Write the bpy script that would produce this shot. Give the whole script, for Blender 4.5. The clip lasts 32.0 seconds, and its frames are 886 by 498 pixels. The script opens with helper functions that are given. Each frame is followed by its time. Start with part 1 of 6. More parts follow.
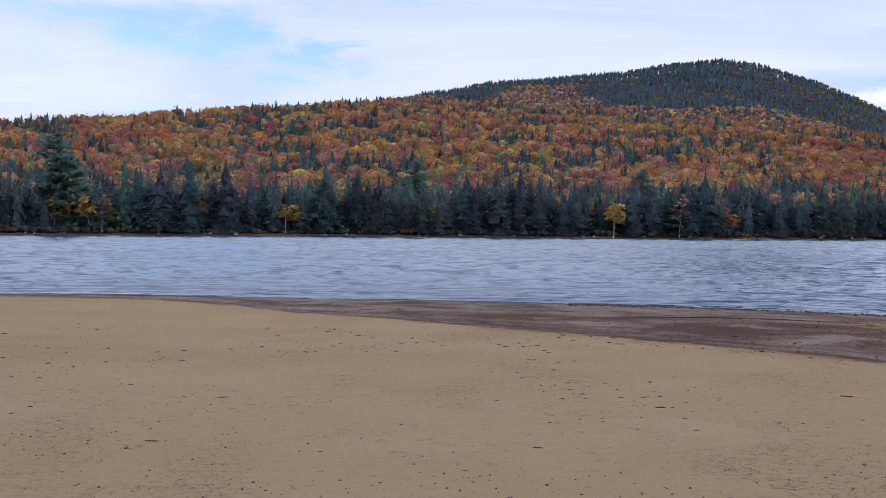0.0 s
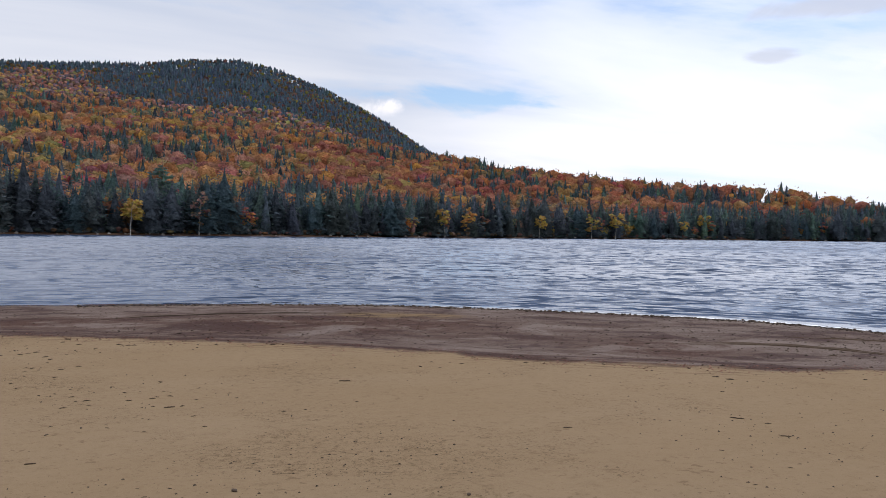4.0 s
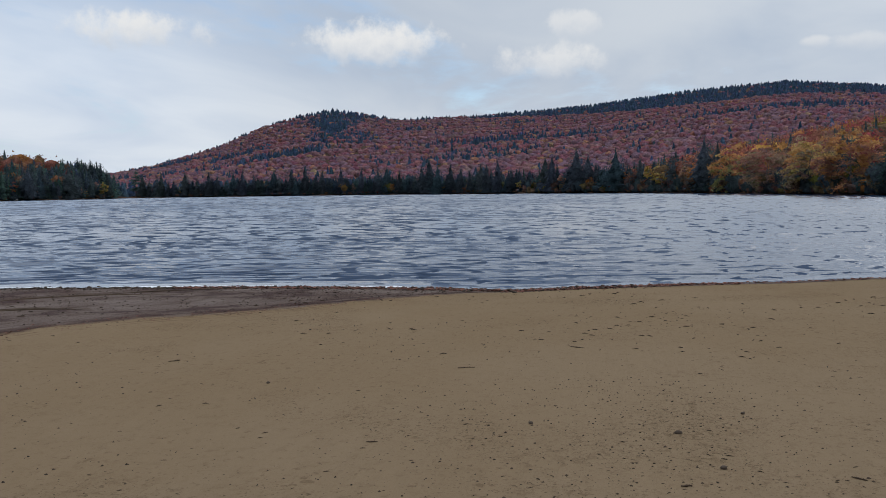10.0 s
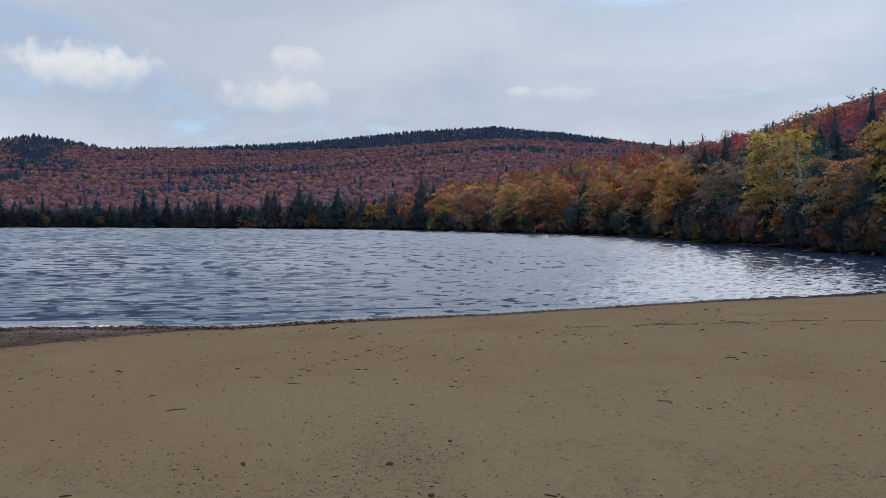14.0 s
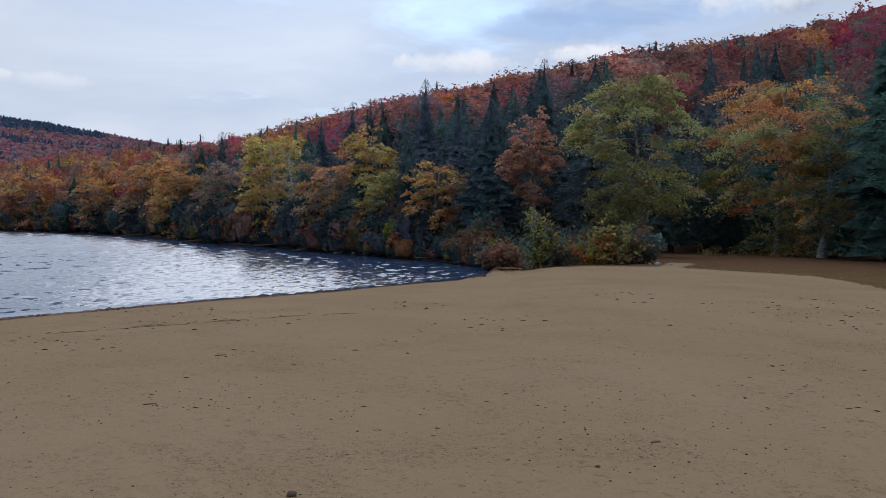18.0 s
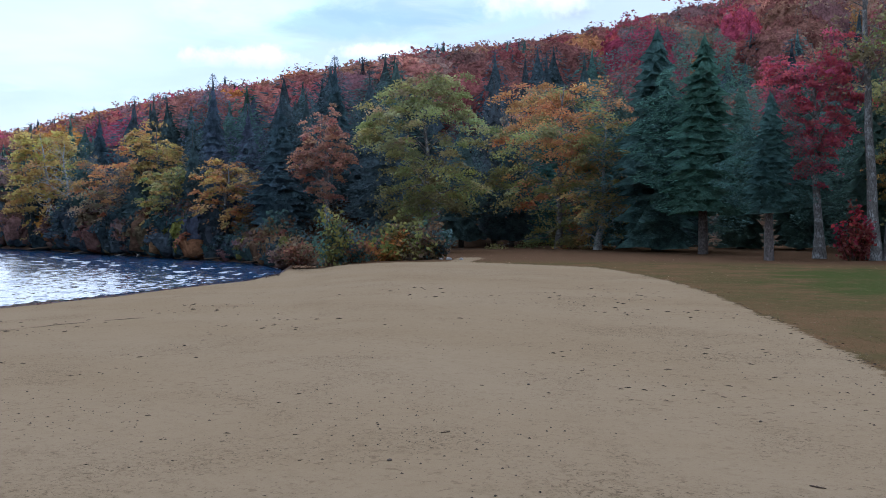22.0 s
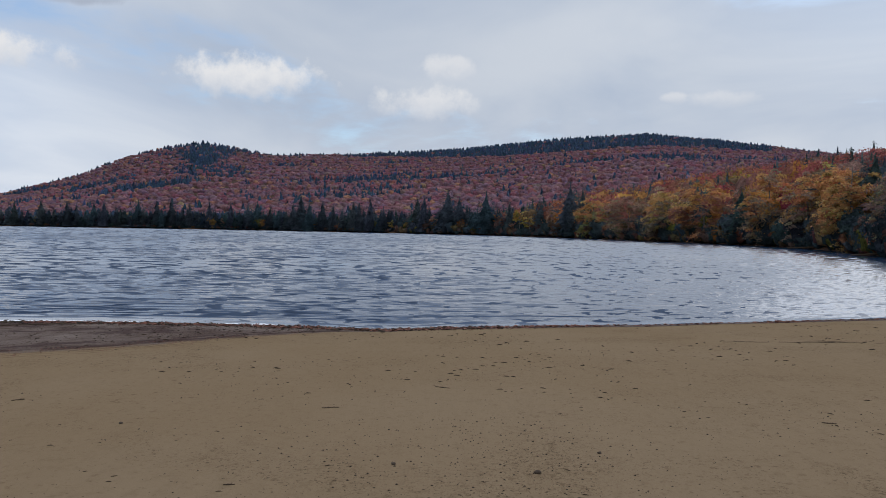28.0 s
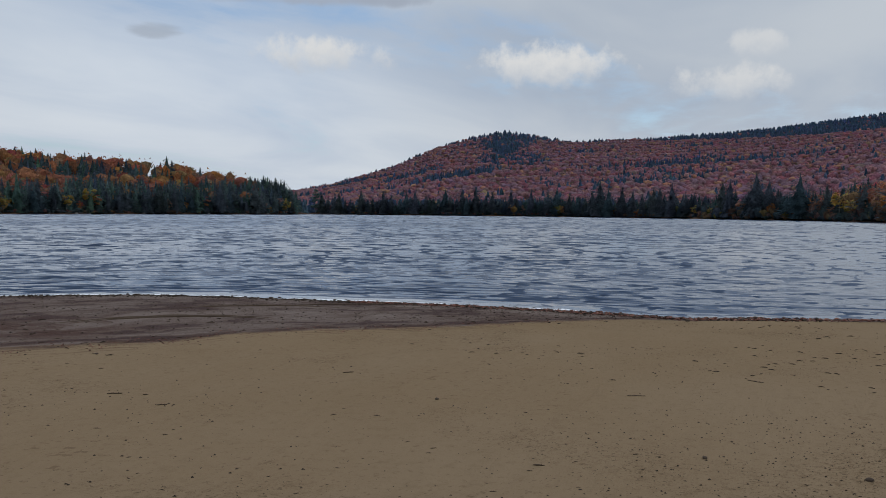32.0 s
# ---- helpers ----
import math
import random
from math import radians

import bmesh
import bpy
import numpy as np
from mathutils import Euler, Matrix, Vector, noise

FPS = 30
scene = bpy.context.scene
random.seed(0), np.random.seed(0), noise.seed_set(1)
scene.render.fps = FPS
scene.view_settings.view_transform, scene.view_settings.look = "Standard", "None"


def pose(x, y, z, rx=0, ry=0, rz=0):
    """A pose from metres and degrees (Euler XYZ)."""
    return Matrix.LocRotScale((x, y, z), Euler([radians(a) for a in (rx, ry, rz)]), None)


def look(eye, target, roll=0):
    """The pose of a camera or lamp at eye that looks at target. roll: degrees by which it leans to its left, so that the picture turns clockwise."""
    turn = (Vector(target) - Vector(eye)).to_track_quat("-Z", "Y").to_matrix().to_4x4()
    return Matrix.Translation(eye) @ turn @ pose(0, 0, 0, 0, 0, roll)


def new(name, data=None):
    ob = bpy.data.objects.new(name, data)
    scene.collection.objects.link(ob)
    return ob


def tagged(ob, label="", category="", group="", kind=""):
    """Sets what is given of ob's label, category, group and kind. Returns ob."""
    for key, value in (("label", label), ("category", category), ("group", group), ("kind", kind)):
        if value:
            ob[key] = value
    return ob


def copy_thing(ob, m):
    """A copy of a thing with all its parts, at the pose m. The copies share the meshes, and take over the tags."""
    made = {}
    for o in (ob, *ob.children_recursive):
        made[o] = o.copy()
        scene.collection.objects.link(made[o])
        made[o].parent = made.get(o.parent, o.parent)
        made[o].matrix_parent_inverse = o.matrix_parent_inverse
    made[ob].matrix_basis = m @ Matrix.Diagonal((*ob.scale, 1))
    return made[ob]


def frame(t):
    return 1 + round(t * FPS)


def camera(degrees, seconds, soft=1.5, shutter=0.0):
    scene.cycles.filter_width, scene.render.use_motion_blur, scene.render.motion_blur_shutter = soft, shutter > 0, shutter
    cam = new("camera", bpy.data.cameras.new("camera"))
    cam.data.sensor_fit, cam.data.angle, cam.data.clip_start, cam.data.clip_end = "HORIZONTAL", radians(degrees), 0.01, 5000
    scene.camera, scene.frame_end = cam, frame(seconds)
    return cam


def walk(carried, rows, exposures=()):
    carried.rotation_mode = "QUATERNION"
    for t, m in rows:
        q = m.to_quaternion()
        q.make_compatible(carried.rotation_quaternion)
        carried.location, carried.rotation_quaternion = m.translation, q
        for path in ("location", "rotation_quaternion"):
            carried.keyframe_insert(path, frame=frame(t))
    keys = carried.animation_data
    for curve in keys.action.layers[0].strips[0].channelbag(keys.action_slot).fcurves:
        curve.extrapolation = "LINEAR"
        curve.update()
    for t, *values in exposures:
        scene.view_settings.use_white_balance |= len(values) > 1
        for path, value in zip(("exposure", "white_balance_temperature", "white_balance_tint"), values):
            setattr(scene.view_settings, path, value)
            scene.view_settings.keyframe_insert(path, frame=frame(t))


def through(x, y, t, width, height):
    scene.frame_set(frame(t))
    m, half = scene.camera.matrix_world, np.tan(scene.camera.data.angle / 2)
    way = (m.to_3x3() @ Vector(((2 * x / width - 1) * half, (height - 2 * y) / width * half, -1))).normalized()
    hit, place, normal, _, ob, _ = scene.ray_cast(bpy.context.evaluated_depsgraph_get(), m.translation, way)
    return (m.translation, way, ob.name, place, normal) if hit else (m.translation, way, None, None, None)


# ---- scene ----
# ---- camera and walk: a person on the beach turning on the spot, phone at eye height ----
cam = camera(52.75, 32.0, soft=0.9)
ROWS = (
    (0.0, -0.00, -1.24, -0.46),    (0.5, 2.19, -0.67, -0.15),    (1.0, 5.91, -0.41, 0.05),
    (1.5, 7.47, -0.26, 0.18),    (2.0, 11.93, -1.15, -0.27),    (2.5, 16.43, -1.91, -0.44),
    (4.5, 34.83, -0.77, -0.49),    (5.0, 39.77, -0.92, -0.07),    (5.5, 45.12, -1.19, 0.09),
    (6.0, 49.34, -1.53, 0.33),    (6.5, 53.32, -1.82, 0.06),    (7.0, 57.76, -1.87, 0.35),
    (7.5, 60.95, -1.90, 0.51),    (8.0, 64.42, -2.07, 0.56),    (8.5, 66.93, -4.13, -0.15),
    (9.0, 67.62, -3.99, -0.19),    (9.5, 74.56, -4.03, -0.01),    (10.0, 78.65, -3.76, 0.86),
    (10.5, 80.73, -4.20, 0.85),    (11.0, 83.46, -4.09, 0.73),    (11.5, 87.78, -3.62, 0.40),
    (12.0, 90.53, -3.49, 0.08),    (12.5, 92.41, -3.41, -0.25),    (13.0, 92.78, -2.53, -0.87),
    (13.5, 93.26, -1.68, -0.63),    (14.0, 96.34, -1.62, 0.01),    (14.5, 102.20, -1.53, 0.72),
    (16.5, 116.60, -1.80, -1.28),    (17.0, 120.39, -1.74, -0.99),    (17.5, 123.42, -1.65, -0.90),
    (18.0, 127.73, -1.40, -0.84),    (18.5, 132.96, -1.21, -0.79),    (19.0, 138.78, -0.93, -0.73),
    (19.5, 143.53, -1.10, -0.67),    (20.0, 152.16, -1.49, -2.19),    (20.5, 154.58, -1.15, -1.44),
    (21.0, 152.27, -1.45, -0.74),    (21.5, 147.62, -1.52, -0.28),    (22.0, 140.83, -1.46, 0.02),
    (22.5, 136.35, -1.29, 0.03),    (23.0, 128.02, -2.55, -0.23),    (23.5, 122.85, -2.19, 0.13),
    (24.0, 118.09, -1.80, 0.04),    (24.5, 114.12, -1.56, -0.34),    (25.0, 109.97, -1.90, -0.62),
    (25.5, 105.10, -1.81, -0.97),    (26.0, 98.95, -1.63, -0.86),    (26.5, 94.86, -1.35, -0.43),
    (28.5, 84.36, -1.78, -1.02),    (29.0, 81.83, -2.43, -0.93),    (29.5, 80.09, -2.45, -1.07),
    (30.0, 77.68, -2.44, -0.88),    (30.5, 75.70, -2.26, -0.80),    (31.0, 72.88, -2.21, -0.62),
    (31.5, 70.70, -2.29, -0.51),    (32.0, 67.91, -2.35, -0.44),)

EYE_Z = 2.3        # above the water; the sand lies 0.7 m above it here
ARM = 0.2          # the phone is held out in front of the turning body


def camera_pose(heading, pitch, lean):
    h, p = radians(heading), radians(pitch)
    eye = Vector((ARM * math.sin(h), ARM * math.cos(h), EYE_Z))
    ahead = Vector((math.sin(h) * math.cos(p), math.cos(h) * math.cos(p), math.sin(p)))
    return look(eye, eye + 10 * ahead, -lean)


EXPOSURES = ((0.0, 0.58, 6100, 16), (2.5, 0.54, 6100, 16), (4.5, 0.34, 6750, 15), (5.2, 0.06, 6750, 14), (6.0, -0.42, 6400, 11), (8.0, -0.37, 6400, 10), (9.0, -0.18, 6350, 9), (12.0, -0.12, 6350, 10), (13.0, -0.2, 6250, 10), (16.5, -0.05, 6100, 12),
             (19.0, 0.16, 6000, 12), (20.0, 0.52, 5650, 9), (20.5, 0.78, 5550, 9), (21.2, 0.78, 5550, 9), (22.0, 0.56, 5450, 10), (23.0, 0.11, 5750, 10), (26.0, -0.04, 6250, 12), (29.0, -0.25, 6300, 10), (32.0, -0.36, 6350, 9))
walk(cam, [(t, camera_pose(h, p, l)) for t, h, p, l in ROWS], EXPOSURES)

# ---- world: broken cloud over a pale blue sky, the sun veiled ----
SUN_H, SUN_EL = 119.0, 30.0


def direction(h, el):
    h, el = radians(h), radians(el)
    return Vector((math.sin(h) * math.cos(el), math.cos(h) * math.cos(el), math.sin(el)))


class Nodes:
    """Short hand for building a node tree."""

    def __init__(self, tree):
        self.tree = tree
        tree.nodes.clear()

    def add(self, kind, inputs=(), operation="", clamp=False, attribute="", interpolation="", rgba=False):
        n = self.tree.nodes.new(kind)
        if operation:
            n.operation = operation
        if clamp:
            n.use_clamp = True
        if attribute:
            n.attribute_name = attribute
        if interpolation:
            n.interpolation_type = interpolation
        if rgba:
            n.data_type = "RGBA"
        for key, value in (inputs.items() if isinstance(inputs, dict) else inputs):
            if isinstance(value, bpy.types.NodeSocket):
                self.tree.links.new(value, n.inputs[key])
            else:
                n.inputs[key].default_value = value
        return n

    def math(self, op, a, b=0.0, c=0.0, clamp=False):
        return self.add("ShaderNodeMath", {0: a, 1: b, 2: c}, operation=op, clamp=clamp).outputs[0]

    def vmath(self, op, a, b=(0, 0, 0)):
        n = self.add("ShaderNodeVectorMath", {0: a, 1: b}, operation=op)
        return n.outputs["Value"] if op in ("DOT_PRODUCT", "LENGTH") else n.outputs[0]

    def noise(self, vector, scale, detail=4.0, rough=0.55, distortion=0.0):
        return self.add("ShaderNodeTexNoise", {"Vector": vector, "Scale": scale, "Detail": detail, "Roughness": rough,
                                               "Distortion": distortion}).outputs[0]

    def ramp(self, fac, lo, hi, smooth=True):
        return self.add("ShaderNodeMapRange", {0: fac, 1: lo, 2: hi, 3: 0.0, 4: 1.0},
                        interpolation="SMOOTHSTEP" if smooth else "LINEAR").outputs[0]

    def mix(self, fac, a, b):
        n = self.add("ShaderNodeMix", rgba=True)
        for key, value in ((0, fac), (6, a), (7, b)):
            if isinstance(value, bpy.types.NodeSocket):
                self.tree.links.new(value, n.inputs[key])
            else:
                n.inputs[key].default_value = value if key == 0 else (*value, 1.0)[:4]
        return n.outputs[2]

    def scale(self, vector, sx, sy, sz):
        return self.add("ShaderNodeMapping", {"Vector": vector, "Scale": (sx, sy, sz)}).outputs[0]


world = bpy.data.worlds.new("sky")
scene.world = world
world.use_nodes = True
W = Nodes(world.node_tree)
coords = W.add("ShaderNodeTexCoord").outputs["Generated"]
ray = W.vmath("NORMALIZE", coords)
xyz = W.add("ShaderNodeSeparateXYZ", {0: ray})
sky = W.add("ShaderNodeTexSky")
sky.sky_type, sky.sun_disc, sky.sun_elevation, sky.sun_rotation = "NISHITA", False, radians(SUN_EL), radians(SUN_H)
sky.air_density, sky.dust_density, sky.ozone_density = 1.0, 0.6, 2.0
blue = W.vmath("MULTIPLY", sky.outputs[0], (0.096, 0.120, 0.142))
# the cloud sheet is flat: seen ever more edge-on towards the horizon
lift = W.math("MAXIMUM", W.math("ADD", xyz.outputs[2], 0.10), 0.03)
sheet = W.add("ShaderNodeCombineXYZ", {0: W.math("DIVIDE", xyz.outputs[0], lift), 1: W.math("DIVIDE", xyz.outputs[1], lift), 2: 0.0}).outputs[0]
high = W.noise(W.scale(sheet, 0.55, 1.0, 1.0), 0.85, 7.0, 0.52, 0.6)
fine = W.noise(sheet, 3.2, 6.0, 0.6, 0.3)
level = W.math("ADD", W.math("MULTIPLY", high, 0.82), W.math("MULTIPLY", fine, 0.18))
level = W.math("ADD", level, W.math("ADD", W.math("MULTIPLY", W.ramp(xyz.outputs[2], 0.12, 0.0), 0.10), W.math("MULTIPLY", W.ramp(xyz.outputs[2], 0.25, 0.5), 0.12)))
# openings through which the blue shows
torn = W.noise(W.scale(ray, 1.0, 1.0, 2.6), 9.0, 7.0, 0.62, 0.6)
OPENINGS = ((-18.0, 11.8, 8.0, 1.9), (-7.6, 9.9, 3.4, 1.3), (31.0, 8.0, 4.2, 0.8))
for h, el, wide, tall in OPENINGS:
    d = direction(h, el)
    right = Vector((math.cos(radians(h)), -math.sin(radians(h)), 0.0))
    u = W.math("DIVIDE", W.vmath("DOT_PRODUCT", ray, right), math.sin(radians(wide)))
    v = W.math("DIVIDE", W.vmath("DOT_PRODUCT", ray, right.cross(d)), math.sin(radians(tall)))
    far = W.math("ADD", W.math("POWER", W.math("ABSOLUTE", u), 2.0), W.math("POWER", W.math("ABSOLUTE", v), 2.0))
    far = W.math("ADD", far, W.math("MULTIPLY", W.math("SUBTRACT", torn, 0.5), 9.0))
    gap = W.math("MULTIPLY", W.ramp(far, 3.0, -2.6), W.math("GREATER_THAN", W.vmath("DOT_PRODUCT", ray, d), 0.5))
    level = W.math("SUBTRACT", level, W.math("MULTIPLY", gap, 0.22))
cover = W.ramp(level, 0.30, 0.48)
shade = W.ramp(W.noise(W.scale(sheet, 0.5, 0.9, 1.0), 0.9, 5.0, 0.5, 0.5), 0.25, 0.75)
toward = W.math("MAXIMUM", W.vmath("DOT_PRODUCT", ray, direction(SUN_H, SUN_EL)), 0.0)
halo = W.math("POWER", toward, 11.0)
glare = W.math("POWER", toward, 60.0)
cloud = W.mix(shade, (0.53, 0.63, 0.785), (0.80, 0.855, 0.925))
lit = W.math("ADD", W.math("ADD", 0.92, W.math("MULTIPLY", W.ramp(xyz.outputs[2], 0.30, 0.8), 1.05)), W.math("ADD", W.math("MULTIPLY", halo, 0.14), W.math("MULTIPLY", glare, 0.34)))
# duller away from the sun
lit = W.math("SUBTRACT", lit, W.math("MULTIPLY", W.ramp(W.vmath("DOT_PRODUCT", ray, direction(SUN_H, 0.0)), 0.38, -0.15), 0.18))
lit = W.math("SUBTRACT", lit, W.math("MULTIPLY", W.math("MULTIPLY", W.ramp(toward, 0.45, 0.72), W.ramp(toward, 0.985, 0.90)), 0.11))
lit = W.math("ADD", lit, W.math("MULTIPLY", W.math("MULTIPLY", W.ramp(toward, 0.0, 0.25), W.ramp(toward, 0.75, 0.45)), 0.11))
cloud = W.add("ShaderNodeVectorMath", {0: cloud, "Scale": lit}, operation="SCALE").outputs[0]
heaven = W.mix(W.math("ADD", 0.30, W.math("MULTIPLY", cover, 0.70)), blue, cloud)
heaven = W.mix(W.math("MULTIPLY", W.ramp(xyz.outputs[2], 0.15, 0.02), 0.44), heaven, (0.84, 0.86, 0.88))
# deeper blue gaps near the sun, and small grey clouds
for h, el, wide, tall, strength, tone in ((135.0, 12.6, 6.0, 0.8, 0.7, (0.38, 0.51, 0.73)), (139.5, 13.5, 5.5, 0.9, 0.7, (0.36, 0.49, 0.71)), (149.0, 13.2, 1.4, 0.7, 0.8, (0.42, 0.45, 0.55)),
                                          (58.0, 13.4, 8.0, 0.55, 0.8, (0.46, 0.51, 0.60)), (50.0, 10.7, 1.3, 0.4, 0.7, (0.47, 0.52, 0.60)), (64.4, 13.2, 2.5, 0.4, 0.7, (0.44, 0.49, 0.58))):
    d = direction(h, el)
    right = Vector((math.cos(radians(h)), -math.sin(radians(h)), 0.0))
    u = W.math("DIVIDE", W.vmath("DOT_PRODUCT", ray, right), math.sin(radians(wide)))
    v = W.math("DIVIDE", W.vmath("DOT_PRODUCT", ray, right.cross(d)), math.sin(radians(tall)))
    far = W.math("ADD", W.math("POWER", W.math("ABSOLUTE", u), 2.0), W.math("POWER", W.math("ABSOLUTE", v), 2.0))
    far = W.math("ADD", far, W.math("MULTIPLY", W.math("SUBTRACT", torn, 0.5), 6.0))
    gap = W.math("MULTIPLY", W.ramp(far, 1.7, -0.2), W.math("GREATER_THAN", W.vmath("DOT_PRODUCT", ray, d), 0.5))
    heaven = W.mix(W.math("MULTIPLY", gap, strength), heaven, tone)
# cumulus puffs, low over the far hills
ripple = W.noise(ray, 22.0, 5.0, 0.6)
wob = W.noise(ray, 60.0, 4.0, 0.6)
PUFFS = ((60.0, 9.8, 4.0, 1.15, 0.95), (74.4, 9.3, 4.3, 1.3, 1.0), (85.3, 7.9, 3.1, 1.1, 0.72), (87.0, 10.2, 1.6, 0.8, 0.6),
         (101.2, 8.3, 0.8, 0.35, 0.5), (26.2, 7.8, 1.5, 0.6, 0.8),
         (129.0, 10.4, 4.5, 0.7, 0.8), (137.5, 11.0, 4.0, 0.6, 0.9), (146.5, 14.0, 3.5, 1.2, 0.8), (104.5, 8.2, 2.2, 0.5, 0.4))
for h, el, wide, tall, strength in PUFFS:
    d = direction(h, el)
    right = Vector((math.cos(radians(h)), -math.sin(radians(h)), 0.0))
    up = right.cross(d)
    u = W.math("DIVIDE", W.vmath("DOT_PRODUCT", ray, right), math.sin(radians(wide)))
    v = W.math("DIVIDE", W.math("SUBTRACT", W.vmath("DOT_PRODUCT", ray, up), 0.0), math.sin(radians(tall)))
    ahead = W.math("GREATER_THAN", W.vmath("DOT_PRODUCT", ray, d), 0.5)
    far = W.math("ADD", W.math("POWER", W.math("ABSOLUTE", u), 2.0), W.math("POWER", W.math("ABSOLUTE", v), 2.0))
    far = W.math("ADD", far, W.math("ADD", W.math("MULTIPLY", W.math("SUBTRACT", ripple, 0.5), 4.4), W.math("MULTIPLY", W.math("SUBTRACT", wob, 0.5), 1.6)))
    mask = W.math("MULTIPLY", W.math("MULTIPLY", W.ramp(far, 1.35, -0.1), ahead), strength)
    body = W.mix(W.ramp(W.math("ADD", v, W.math("MULTIPLY", wob, 1.6)), -0.4, 1.3), (0.66, 0.70, 0.76), (0.90, 0.89, 0.875))
    heaven = W.mix(mask, heaven, body)
background = W.add("ShaderNodeBackground", {0: heaven, 1: 1.0})
W.add("ShaderNodeOutputWorld", {0: background.outputs[0]})

sun = new("sun", bpy.data.lights.new("sun", "SUN"))
sun.data.energy, sun.data.angle, sun.data.color = 0.34, radians(42), (1.0, 0.95, 0.87)
sun.matrix_world = look((0, 0, 50), Vector((0, 0, 50)) - direction(SUN_H, SUN_EL))


# ---- materials ----
def material(name):
    m = bpy.data.materials.new(name)
    m.use_nodes = True
    return m, Nodes(m.node_tree)


def finish(N, shader, displacement=None):
    N.add("ShaderNodeOutputMaterial", {0: shader})


def foliage_material(name, through=0.35, gloss=0.08, vary=0.35, cluster=0.0):
    """Leaves: the tree's own tint, varied from clump to clump; cluster is the size in 1 / metres of leaf bunches on closed crowns."""
    m, N = material(name)
    tint = N.add("ShaderNodeAttribute", attribute="tint").outputs["Color"]
    geo = N.add("ShaderNodeNewGeometry")
    pos = N.add("ShaderNodeTexCoord").outputs["Object"]
    rnd = geo.outputs["Random Per Island"]
    value = N.math("ADD", 1.0 - vary, N.math("MULTIPLY", rnd, 2 * vary))
    value = N.math("MULTIPLY", value, N.math("ADD", 0.75, N.math("MULTIPLY", N.noise(pos, 0.35, 3.0), 0.5)))
    bump = None
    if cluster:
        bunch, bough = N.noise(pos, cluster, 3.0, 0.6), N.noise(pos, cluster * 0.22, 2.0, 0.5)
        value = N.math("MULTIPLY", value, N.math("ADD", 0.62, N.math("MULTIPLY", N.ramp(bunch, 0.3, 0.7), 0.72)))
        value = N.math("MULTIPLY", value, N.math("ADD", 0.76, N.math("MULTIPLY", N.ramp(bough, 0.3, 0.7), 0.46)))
        bump = N.add("ShaderNodeBump", {"Strength": 0.55, "Distance": 0.7 / cluster, "Height": bunch}).outputs[0]
    hsv = N.add("ShaderNodeHueSaturation", {"Hue": N.math("ADD", 0.485, N.math("MULTIPLY", rnd, 0.03)), "Saturation": 1.0, "Value": value, "Color": tint}).outputs[0]
    face = {"Normal": bump} if cluster else {}
    diff = N.add("ShaderNodeBsdfDiffuse", {0: hsv, **face}).outputs[0]
    tran = N.add("ShaderNodeBsdfTranslucent", {0: hsv, **face}).outputs[0]
    leaf = N.add("ShaderNodeMixShader", {0: through, 1: diff, 2: tran}).outputs[0]
    shine = N.add("ShaderNodeBsdfGlossy", {0: (0.6, 0.6, 0.6, 1), "Roughness": 0.55}).outputs[0]
    finish(N, N.add("ShaderNodeMixShader", {0: gloss * 0.3, 1: leaf, 2: shine}).outputs[0])
    return m


LEAF = foliage_material("autumn_leaves", 0.58, 0.05, 0.17)
NEEDLE = foliage_material("conifer_needles", 0.55, 0.02, 0.13)
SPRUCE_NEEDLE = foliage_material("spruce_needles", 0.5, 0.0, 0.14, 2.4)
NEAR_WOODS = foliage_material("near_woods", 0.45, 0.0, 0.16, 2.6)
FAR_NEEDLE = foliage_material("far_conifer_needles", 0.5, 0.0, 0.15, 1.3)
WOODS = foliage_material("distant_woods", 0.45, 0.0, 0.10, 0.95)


def bark_material(name, dark, pale, patch_scale=6.0, lo=0.45, hi=0.62, stretch=0.25):
    m, N = material(name)
    pos = N.add("ShaderNodeTexCoord").outputs["Object"]
    ridges = N.noise(N.scale(pos, 9.0, 9.0, 9.0 * stretch), 3.0, 6.0, 0.65)
    blotch = N.ramp(N.noise(pos, patch_scale, 5.0, 0.6), lo, hi)
    colour = N.mix(blotch, dark, pale)
    colour = N.mix(N.ramp(ridges, 0.6, 0.35), colour, tuple(0.35 * c for c in dark))
    bump = N.add("ShaderNodeBump", {"Strength": 0.8, "Distance": 0.03, "Height": ridges}).outputs[0]
    finish(N, N.add("ShaderNodeBsdfPrincipled", {"Base Color": colour, "Roughness": 0.9, "Normal": bump}).outputs[0])
    return m


BARK_DARK = bark_material("conifer_bark", (0.09, 0.07, 0.06), (0.16, 0.13, 0.115))
BARK_GREY = bark_material("lichened_grey_bark", (0.13, 0.115, 0.10), (0.29, 0.28, 0.265), 3.0)
BARK_BIRCH = bark_material("pale_birch_bark", (0.22, 0.20, 0.18), (0.48, 0.46, 0.42), 4.0, 0.35, 0.5, 2.5)

